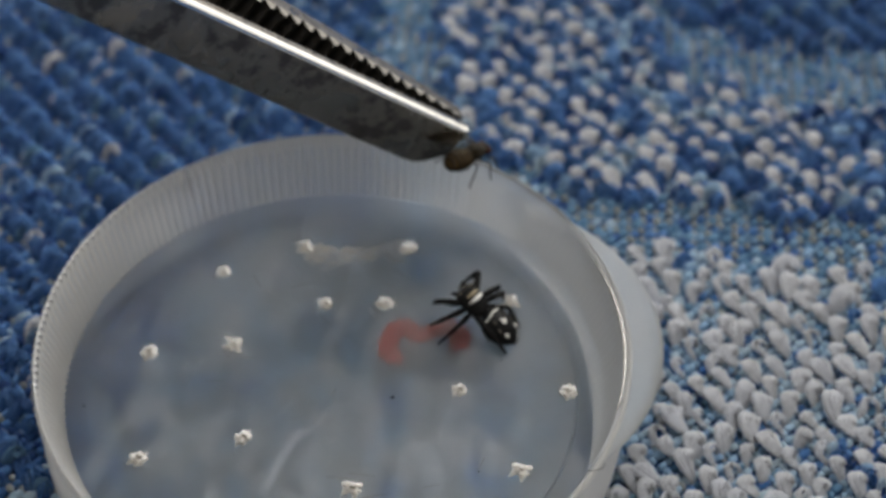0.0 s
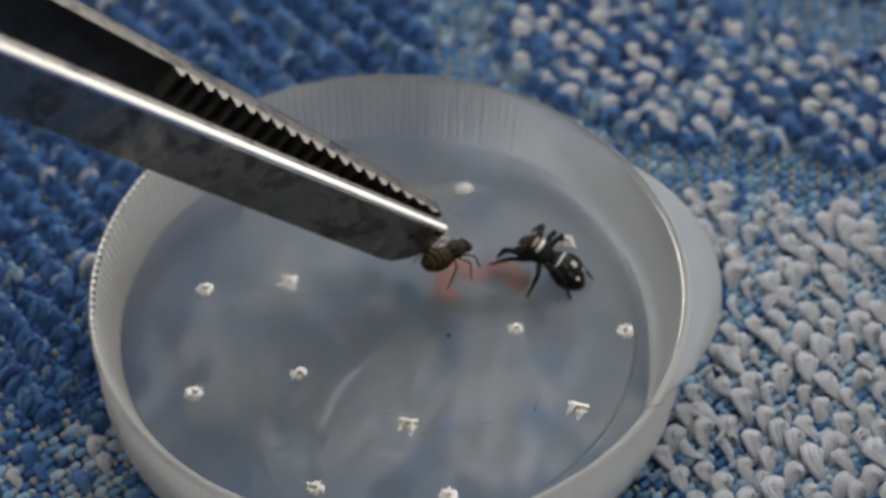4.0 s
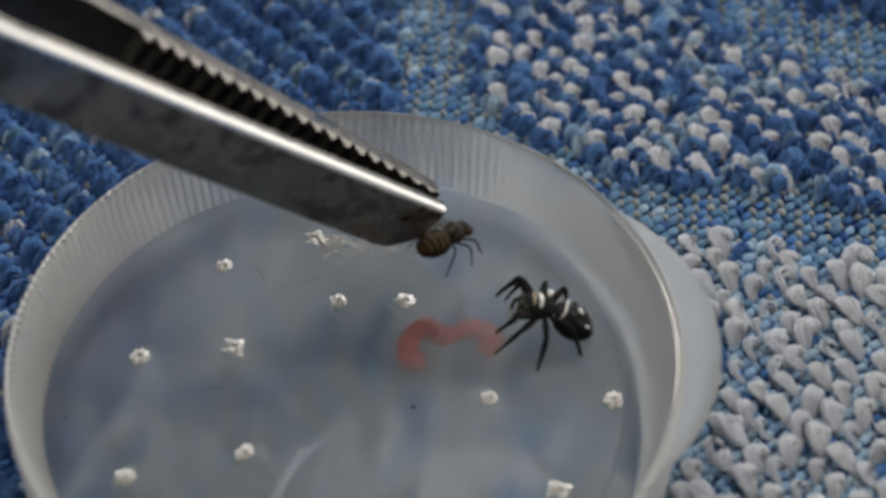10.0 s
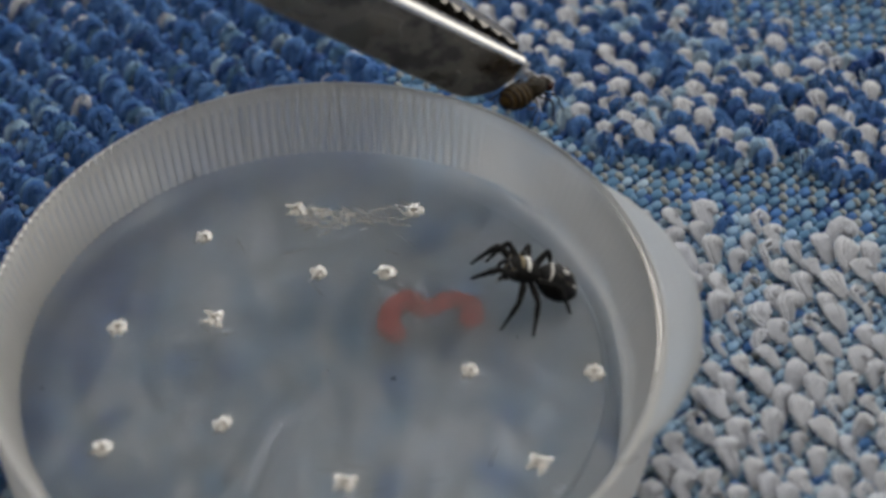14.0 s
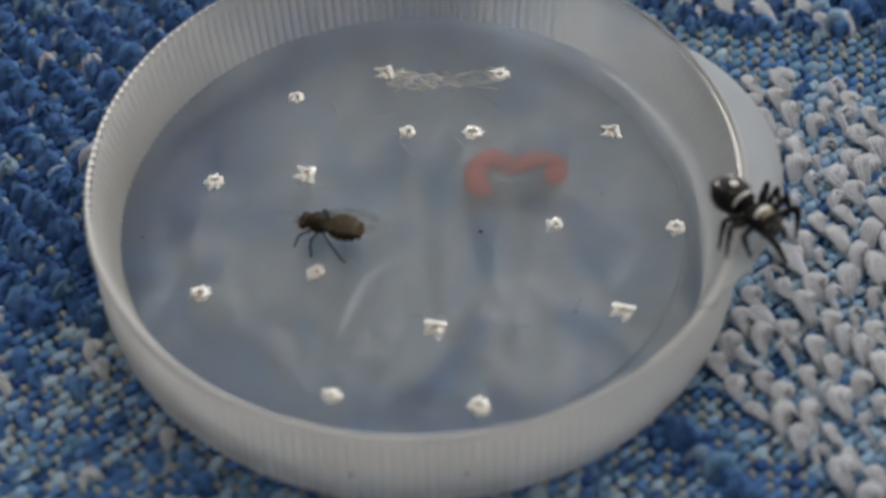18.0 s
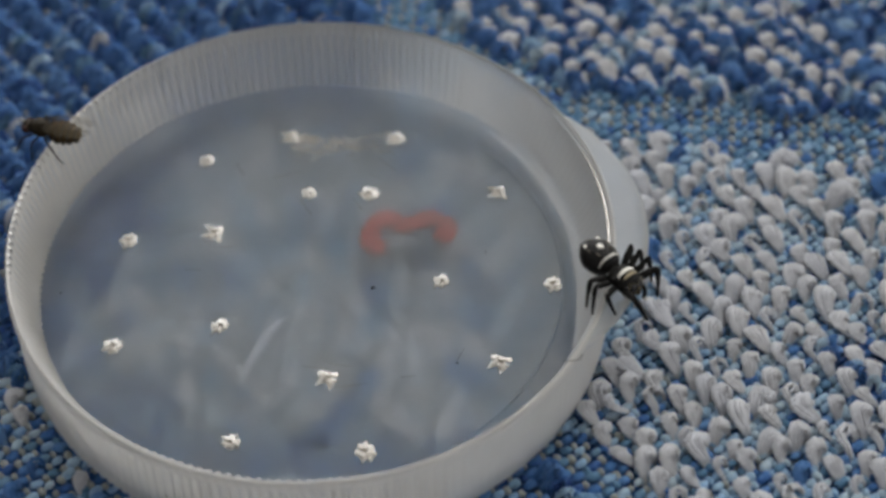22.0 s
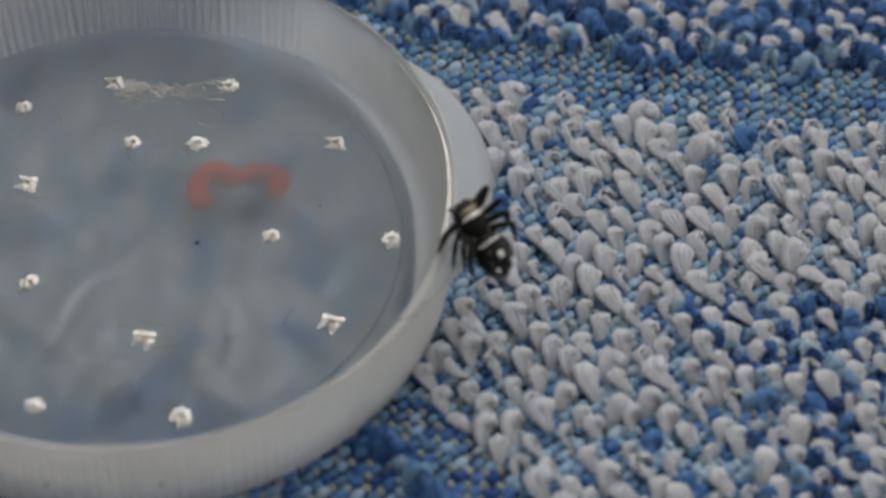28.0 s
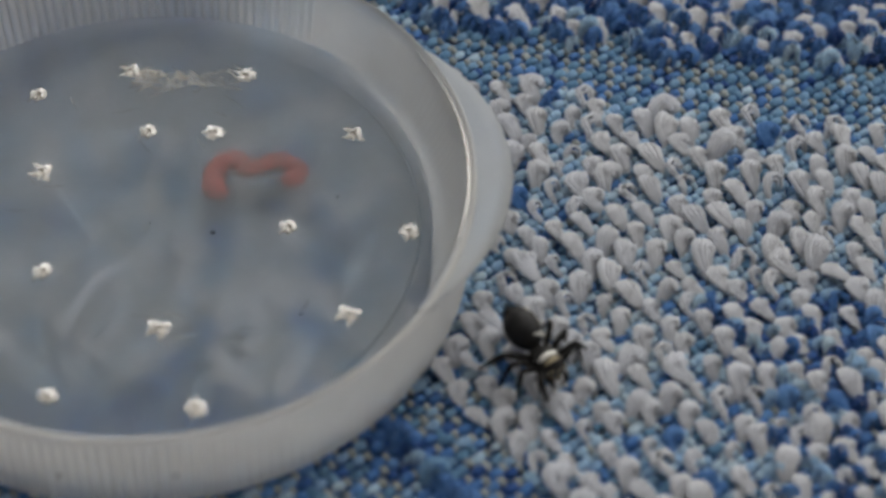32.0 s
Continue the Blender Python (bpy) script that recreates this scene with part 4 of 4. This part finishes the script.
# ---- motions ----
SPIDER_ROWS = [
    (0, (9.98, 5.09, 3.52), (-2.0, -27.1, 138.0)),
    (0.5, (9.97, 5.05, 3.53), (-1.3, -26.0, 139.9)),
    (1, (9.99, 4.50, 3.53), (-0.5, -24.8, 138.2)),
    (1.5, (10.13, 4.76, 3.54), (0.2, -23.7, 136.3)),
    (2, (10.12, 4.73, 3.54), (0.9, -22.6, 135.4)),
    (2.5, (10.09, 4.76, 3.55), (1.7, -21.4, 136.4)),
    (3, (10.07, 4.66, 3.55), (2.4, -20.3, 137.5)),
    (3.5, (10.23, 4.67, 3.56), (3.1, -19.1, 142.4)),
    (4, (10.70, 4.51, 3.56), (3.9, -18.0, 152.5)),
    (4.5, (11.35, 4.73, 3.74), (5.0, -14.8, 180.6)),
    (6.5, (11.45, 4.45, 3.74), (5.0, -14.8, -161.9)),
    (7, (11.43, 4.41, 3.74), (5.0, -14.8, -160.1)),
    (7.5, (11.50, 4.40, 3.74), (5.0, -14.8, -161.6)),
    (8, (12.05, 5.15, 3.74), (5.0, -14.8, -164.1)),
    (8.5, (12.04, 5.20, 3.74), (5.0, -14.8, -165.6)),
    (9, (12.06, 5.22, 3.74), (5.0, -14.8, -165.9)),
    (9.5, (12.17, 5.14, 3.74), (4.6, -16.2, 188.8)),
    (10, (12.16, 5.06, 3.73), (4.1, -17.6, 183.6)),
    (11, (12.11, 5.09, 3.73), (3.3, -20.4, 183.4)),
    (11.5, (12.07, 5.05, 3.72), (2.9, -21.8, 184.8)),
    (12, (12.39, 5.27, 3.72), (2.5, -23.2, 180.9)),
    (12.5, (12.40, 5.20, 3.72), (2.1, -24.6, 180.2)),
    (13, (12.42, 5.20, 3.71), (1.6, -26.0, 180.6)),
    (13.5, (12.31, 5.35, 3.71), (1.6, -26.0, 184.4)),
    (14, (12.38, 5.69, 3.71), (1.6, -26.0, 188.7)),
    (14.5, (12.41, 5.64, 3.71), (1.6, -26.0, 188.9)),
    (15.2, (13.40, 4.60, 3.80), (0.0, -6.0, 75.0)),
    (15.8, (14.60, 1.50, 5.00), (0.0, -6.0, 15.0)),
    (16.3, (16.42, -4.66, 7.96), (-0.3, -1.1, -18.1)),
    (16.7, (18.62, -4.22, 7.82), (-0.3, -3.0, -52.0)),
    (20, (18.62, -4.22, 7.82), (-0.3, -3.0, -52.0)),
    (25, (18.62, -4.22, 7.82), (-0.3, -3.0, -52.0)),
    (25.5, (20.22, -5.19, 7.80), (-5.7, -6.0, -86.0)),
    (26.2, (19.88, -5.25, 7.99), (-8.1, -8.0, -156.4)),
    (26.8, (19.88, -5.45, 7.99), (-8.1, -8.0, 153.6)),
    (27.5, (20.12, -5.60, 7.86), (-8.1, -18.3, 133.6)),
    (28, (20.32, -5.31, 7.86), (-8.1, -18.3, 126.5)),
    (28.5, (20.26, -5.34, 7.86), (-6.4, -17.8, 124.9)),
    (29, (19.92, -4.82, 7.86), (-4.7, -17.3, 114.0)),
    (29.5, (19.77, -4.40, 7.86), (-2.9, -16.8, 91.1)),
    (30, (19.72, -4.49, 7.87), (-1.2, -16.3, 86.0)),
    (30.5, (19.24, -5.03, 7.87), (-0.4, -16.5, 62.3)),
    (31, (19.18, -5.03, 7.87), (0.5, -16.7, 54.8)),
    (31.6, (19.27, -5.18, 7.87), (0.5, -16.7, 58.4)),
    (31.7, (21.48, -11.05, 4.50), (0.0, -0.0, -16.8)),
    (31.8, (21.28, -8.21, 2.57), (0.0, 6.4, -34.2)),
    (32, (22.24, -9.37, 2.31), (0.0, 6.4, -55.1)),
]
# seconds, then how far the abdomen tips, turns and rolls on its waist
ABDOMEN_ROWS = [
    (0, -5.6, 6.8, 0.0),
    (4, -17.6, -1.4, 0.0),
    (9, -24.7, -17.5, 0.0),
    (13, -21.8, -13.3, 0.0),
    (16.7, -6.0, 0.0, 0.0),
    (25, -6.0, 0.0, 0.0),
    (28, -35.9, 4.3, 0.0),
    (30, -14.8, 7.0, 0.0),
    (31, -13.1, 8.4, 0.0),
    (31.5, -13.1, 8.4, 0.0),
    (31.75, 0.0, 0.0, -70.0),
    (32, 5.0, -3.0, -70.0),
]
TWEEZER_ROWS = [
    (0, (8.91, 17.00, 10.00), 3.0),
    (0.5, (7.71, 17.66, 10.00), 3.0),
    (1, (5.32, 16.08, 8.00), 3.0),
    (1.5, (2.11, 10.82, 7.00), 3.0),
    (2, (1.86, 6.44, 6.50), 3.0),
    (2.5, (3.86, 9.69, 8.00), 3.0),
    (3, (5.23, 13.95, 8.50), 3.0),
    (3.5, (3.54, 9.50, 8.00), 3.0),
    (4, (3.40, 5.21, 7.00), 3.0),
    (4.5, (3.41, 2.70, 6.00), 3.0),
    (6.5, (7.55, 3.84, 6.00), 3.0),
    (7, (6.96, 5.55, 7.00), 3.0),
    (7.5, (6.77, 8.01, 8.00), 3.0),
    (8, (6.15, 8.72, 7.50), 3.0),
    (8.5, (6.19, 10.16, 8.00), 3.0),
    (9, (6.73, 11.02, 8.00), 3.0),
    (9.5, (6.51, 11.02, 8.00), 3.0),
    (10, (5.55, 10.28, 8.00), 3.0),
    (10.5, (5.99, 10.72, 8.00), 3.0),
    (11, (5.80, 11.39, 8.00), 3.0),
    (11.5, (7.79, 14.26, 9.00), 3.0),
    (12, (6.59, 11.72, 8.00), 3.0),
    (12.5, (6.94, 9.63, 8.00), 3.0),
    (13, (8.36, 10.66, 8.00), 3.0),
    (13.5, (10.02, 13.29, 9.50), 3.0),
    (14, (11.53, 16.63, 11.50), 3.0),
    (14.5, (3.84, 12.95, 10.00), 3.0),
    (15.1, (-2.69, 12.91, 6.00), 3.0),
    (15.7, (-4.91, 19.08, 18.00), 3.0),
    (16.3, (-11.14, 5.33, 40.00), 3.0),
    (28.6, (24.05, 17.80, 40.00), 38.0),
    (29.5, (23.13, 15.73, 12.00), 38.0),
    (30.1, (33.87, 16.18, 12.00), 38.0),
    (30.4, (32.68, 13.60, 12.00), 38.0),
    (30.5, (32.08, 7.35, 12.00), 38.0),
    (30.6, (31.01, 6.61, 12.00), 38.0),
    (30.7, (30.52, 7.09, 12.00), 38.0),
    (31, (29.86, 9.63, 12.00), 38.0),
    (31.15, (29.60, 12.97, 13.00), 38.0),
    (31.4, (28.44, 18.40, 14.00), 38.0),
    (32, (24.53, 25.44, 20.00), 38.0),
]
FLY_ROWS = [
    (0, (9.18, 14.94, 8.65), (0.0, 13.0, 42.0)),
    (0.5, (8.58, 14.49, 8.65), (0.0, 13.0, 42.0)),
    (1, (5.41, 13.87, 6.65), (0.0, 13.0, 42.0)),
    (1.5, (2.19, 8.58, 5.65), (0.0, 13.0, 42.0)),
    (2, (2.17, 4.06, 5.15), (0.0, 13.0, 42.0)),
    (2.5, (4.35, 7.73, 6.65), (0.0, 13.0, 42.0)),
    (3, (5.51, 11.85, 7.15), (0.0, 13.0, 42.0)),
    (3.5, (3.74, 7.40, 6.65), (0.0, 13.0, 42.0)),
    (4, (3.74, 3.20, 5.65), (0.0, 13.0, 42.0)),
    (4.5, (3.81, 0.77, 4.65), (0.0, 13.0, 42.0)),
    (6.5, (7.87, 1.89, 4.65), (0.0, 13.0, 42.0)),
    (7, (7.32, 3.52, 5.65), (0.0, 13.0, 42.0)),
    (7.5, (7.02, 5.95, 6.65), (0.0, 13.0, 42.0)),
    (8, (6.36, 6.53, 6.15), (0.0, 13.0, 42.0)),
    (8.5, (6.39, 7.90, 6.65), (0.0, 13.0, 42.0)),
    (9, (6.88, 8.79, 6.65), (0.0, 13.0, 42.0)),
    (9.5, (6.68, 8.83, 6.65), (0.0, 13.0, 42.0)),
    (10, (5.80, 8.25, 6.65), (0.0, 13.0, 42.0)),
    (10.5, (6.23, 8.63, 6.65), (0.0, 13.0, 42.0)),
    (11, (6.09, 9.10, 6.65), (0.0, 13.0, 42.0)),
    (11.5, (8.10, 11.87, 7.65), (0.0, 13.0, 42.0)),
    (12, (6.87, 9.49, 6.65), (0.0, 13.0, 42.0)),
    (12.5, (7.18, 7.41, 6.65), (0.0, 13.0, 42.0)),
    (13, (8.70, 8.58, 6.65), (0.0, 13.0, 42.0)),
    (13.5, (10.34, 11.04, 8.15), (0.0, 13.0, 42.0)),
    (14, (11.90, 14.39, 10.15), (0.0, 13.0, 42.0)),
    (14.5, (4.32, 11.02, 8.65), (0.0, 13.0, 42.0)),
    (15.1, (-1.91, 10.87, 4.38), (0.0, -12.0, 15.9)),
    (15.6, (0.06, 7.65, 3.30), (0.0, -0.0, -34.8)),
    (16.05, (1.20, 6.40, 3.20), (0.0, 2.0, -85.0)),
    (16.5, (2.03, 4.57, 3.18), (0.0, 4.6, -132.6)),
    (17, (0.60, 1.01, 3.18), (0.0, 4.2, -138.2)),
    (17.5, (-0.98, -2.47, 3.18), (0.0, 3.9, -144.3)),
    (17.8, (-2.54, -2.95, 3.18), (0.0, 4.3, -170.4)),
    (18, (-5.03, -1.09, 3.18), (0.0, 3.3, 164.6)),
    (18.5, (-7.86, 3.52, 3.18), (0.0, 2.9, 133.8)),
    (19, (-9.40, 6.49, 3.18), (0.0, 2.9, 123.3)),
    (19.5, (-12.66, 7.49, 3.22), (0.0, 4.3, 146.0)),
    (20, (-13.05, 8.41, 3.28), (0.0, 2.7, 130.4)),
    (20.5, (-13.29, 9.03, 3.80), (0.0, -16.4, 109.2)),
    (21, (-14.34, 9.90, 5.32), (0.0, -24.4, 114.7)),
    (21.5, (-15.97, 7.92, 7.20), (0.0, -16.7, 152.4)),
    (22, (-16.96, 7.66, 8.20), (0.0, -0.0, 166.0)),
    (22.1, (-16.42, 8.63, 7.88), (0.0, 3.2, 150.3)),
    (22.6, (-24.00, 10.50, 3.00), (0.0, 25.0, 170.0)),
    (32, (-30.00, 12.50, 2.20), (0.0, 0.0, 165.0)),
]


def tweezer_pose(p, lean):
    """Held from the upper left, the front face turned towards the viewer."""
    ax = Vector((-16.7, -4.7, 14.7)).normalized()
    wide = Vector((0.37, 0.69, 0.62))
    wide = (wide - wide.dot(ax) * ax).normalized()
    side = wide.cross(ax)
    turn = Matrix((ax, side, wide)).transposed().to_4x4()
    spin = Matrix.Rotation(radians(-31), 4, ax)
    view = Matrix.Rotation(radians(lean), 4, Vector((0.0, 0.68, -0.73)))
    return Matrix.Translation(Vector(p) * MM) @ view @ spin @ turn


def reach(hip, side, foot):
    """The poses of a leg on the body and of its shin on the leg, knee up, for a foot at this place of the body's space."""
    h = Vector((hip[0], hip[1] * side, hip[2]))
    d = Vector(foot) - h
    n = min(max(d.length, 0.9), THIGH + SHIN - 0.06)
    d.normalize()
    up = Vector((-0.1, 0.35 * side, 1.0))
    up = (up - up.dot(d) * d).normalized()
    c = (THIGH ** 2 + n ** 2 - SHIN ** 2) / (2 * THIGH * n)
    x = (d * c + up * math.sqrt(max(0.0, 1 - c * c))).normalized()
    y = up.cross(d).normalized()
    turn = Matrix((x, y, x.cross(y))).transposed().to_4x4()
    knee = 180 - math.degrees(math.acos(max(-1.0, min(1.0, (THIGH ** 2 + SHIN ** 2 - n ** 2) / (2 * THIGH * SHIN)))))
    return Matrix.Translation(h * MM) @ turn, mm(THIGH, 0, 0, 0, knee, 0)


# seconds, then the feet in the body's space: fore, second, third and hind, each first on its left and then on its right side
FOOT_ROWS = [
    (0, (2.9, 0.9, -2.6), (2.6, -1.3, -1.9), (1.9, 2.3, -2.4), (0.6, -2.8, -1.5), (0.6, 3.2, -1.7), (0.0, -2.8, -1.6), (-2.9, 0.9, 0.1), (-2.2, -1.6, -0.6)),
    (3.5, (2.9, 0.9, -2.6), (2.6, -1.3, -1.9), (1.9, 2.3, -2.4), (0.6, -2.8, -1.5), (0.6, 3.2, -1.7), (0.0, -2.8, -1.6), (-2.9, 0.9, 0.1), (-2.2, -1.6, -0.6)),
    (4, (3.2, 0.4, -2.3), (2.2, -2.8, -1.7), (3.4, 1.1, -2.5), (0.8, -3.2, -1.4), (0.1, 2.5, -1.7), (0.1, -2.9, -1.3), (-2.4, 1.4, -0.8), (-2.9, -0.7, -0.3)),
    (9, (3.3, 1.1, -1.5), (3.2, -1.4, -0.9), (3.2, 1.9, -2.5), (2.3, -2.0, -1.7), (0.9, 3.3, -2.0), (0.3, -2.2, -1.8), (-1.8, 2.2, -1.4), (-1.6, -2.0, -1.4)),
    (11.5, (3.3, 1.1, -1.5), (3.2, -1.4, -0.9), (3.2, 1.9, -2.5), (2.3, -2.0, -1.7), (0.9, 3.3, -2.0), (0.3, -2.2, -1.8), (-1.8, 2.2, -1.4), (-1.6, -2.0, -1.4)),
    (13, (3.8, -0.1, -1.2), (3.9, -0.9, -1.0), (2.3, 2.6, -2.6), (2.3, -2.0, -1.7), (-0.1, 3.4, -1.7), (0.3, -2.2, -1.8), (-2.1, 2.0, -0.8), (-1.8, -2.0, -1.0)),
    (14.5, (3.8, 0.2, -1.6), (3.7, -0.9, -1.2), (1.9, 2.6, -2.4), (2.3, -2.0, -1.7), (0.4, 3.3, -2.0), (0.3, -2.2, -1.8), (-2.0, 2.0, -0.9), (-1.8, -2.0, -1.0)),
    (15.8, (3.2, 1.1, -1.2), (3.2, -1.2, -1.2), (2.0, 2.2, -1.4), (2.0, -2.2, -1.4), (0.0, 2.6, -1.4), (0.0, -2.6, -1.4), (-1.8, 2.1, -1.3), (-1.8, -2.1, -1.3)),
    (16.4, (3.8, 1.3, -0.6), (3.8, -1.3, -0.6), (2.2, 2.3, -1.0), (2.2, -2.3, -1.0), (-0.8, 2.7, -1.0), (-0.8, -2.7, -1.0), (-2.6, 1.6, -0.9), (-2.6, -1.6, -0.9)),
    (16.8, (2.5, 1.4, -1.3), (3.4, -0.2, -1.6), (1.4, 1.9, -1.3), (1.9, -1.4, -1.6), (0.4, 2.1, -1.2), (1.0, -2.5, -1.5), (-0.6, 2.0, -1.2), (0.3, -2.4, -1.5)),
    (25, (2.5, 1.4, -1.3), (3.4, -0.2, -1.6), (1.4, 1.9, -1.3), (1.9, -1.4, -1.6), (0.4, 2.1, -1.2), (1.0, -2.5, -1.5), (-0.6, 2.0, -1.2), (0.3, -2.4, -1.5)),
    (25.5, (2.4, 1.1, -1.4), (2.6, -0.7, -1.6), (1.5, 1.8, -1.3), (1.3, -1.9, -1.3), (0.3, 2.0, -1.3), (0.2, -2.2, -1.3), (-0.8, 1.9, -1.2), (-0.9, -2.0, -1.2)),
    (27.5, (0.9, 2.2, -1.6), (2.3, -1.1, -1.2), (-0.4, 2.2, -1.2), (1.3, -1.7, -1.3), (-1.0, 1.8, -1.0), (0.1, -1.9, -1.3), (-1.4, 1.5, -1.2), (-1.0, -1.8, -1.2)),
    (28.5, (0.9, 2.2, -1.6), (2.3, -1.1, -1.2), (-0.4, 2.2, -1.2), (1.3, -1.7, -1.3), (-1.0, 1.8, -1.0), (0.1, -1.9, -1.3), (-1.4, 1.5, -1.2), (-1.0, -1.8, -1.2)),
    (30, (1.9, 1.5, -0.8), (1.2, -1.6, -1.0), (0.9, 1.8, -1.1), (0.4, -1.7, -1.0), (-1.7, 1.8, -1.0), (-0.5, -1.7, -1.1), (-1.9, 1.5, -1.0), (-1.2, -1.5, -1.2)),
    (31, (1.8, 1.7, -0.8), (1.1, -1.5, -0.9), (1.2, 1.9, -1.0), (0.4, -1.7, -1.0), (-0.6, 1.9, -1.2), (-0.5, -1.7, -1.1), (-2.9, 0.8, -0.5), (-1.3, -1.5, -1.2)),
    (31.5, (1.8, 1.7, -0.8), (1.1, -1.5, -0.9), (1.2, 1.9, -1.0), (0.4, -1.7, -1.0), (-0.6, 1.9, -1.2), (-0.5, -1.7, -1.1), (-2.9, 0.8, -0.5), (-1.3, -1.5, -1.2)),
    (31.7, (2.9, 1.6, -0.9), (2.9, -1.4, -1.0), (1.5, 2.6, -1.1), (1.5, -2.6, -1.1), (-0.2, 2.7, -1.1), (0.0, -2.7, -1.1), (-2.2, 1.8, -0.9), (-2.0, -2.0, -1.0)),
    (32, (1.1, 3.1, -1.2), (2.7, -0.9, -1.2), (1.6, 2.4, -1.3), (1.6, -2.2, -1.3), (0.0, 2.4, -1.3), (0.4, -2.6, -1.4), (-1.5, 2.0, -1.3), (-1.2, -2.8, -1.5)),
]


def motions():
    walk(SPIDER, [(t, mm(*p, *r)) for t, p, r in SPIDER_ROWS])
    hinge = Matrix.Translation((0, 0, 0.1 * MM))
    walk(ABDOMEN, [(t, hinge @ pose(0, 0, 0, roll, tip, turn) @ hinge.inverted()) for t, tip, turn, roll in ABDOMEN_ROWS])
    for n, (leg, shin, kind, side) in enumerate(LEGS):
        bent = [(row[0], *reach(HIPS[kind], side, row[1 + n])) for row in FOOT_ROWS]
        walk(leg, [(t, upper) for t, upper, lower in bent])
        walk(shin, [(t, lower) for t, upper, lower in bent])
    walk(FLY, [(t, mm(*p, *r)) for t, p, r in FLY_ROWS])
    for s, wing in WINGS:
        shut, flat = mm(0.1, 0.12 * s, 0.25, 72 * s, 18, 0), mm(0, 0, 0)
        walk(wing, [(0, shut), (14.5, shut), (15.4, shut), (16.2, flat), (32, flat)])
    walk(TWEEZERS, [(t, tweezer_pose(p, a)) for t, p, a in TWEEZER_ROWS])


motions()
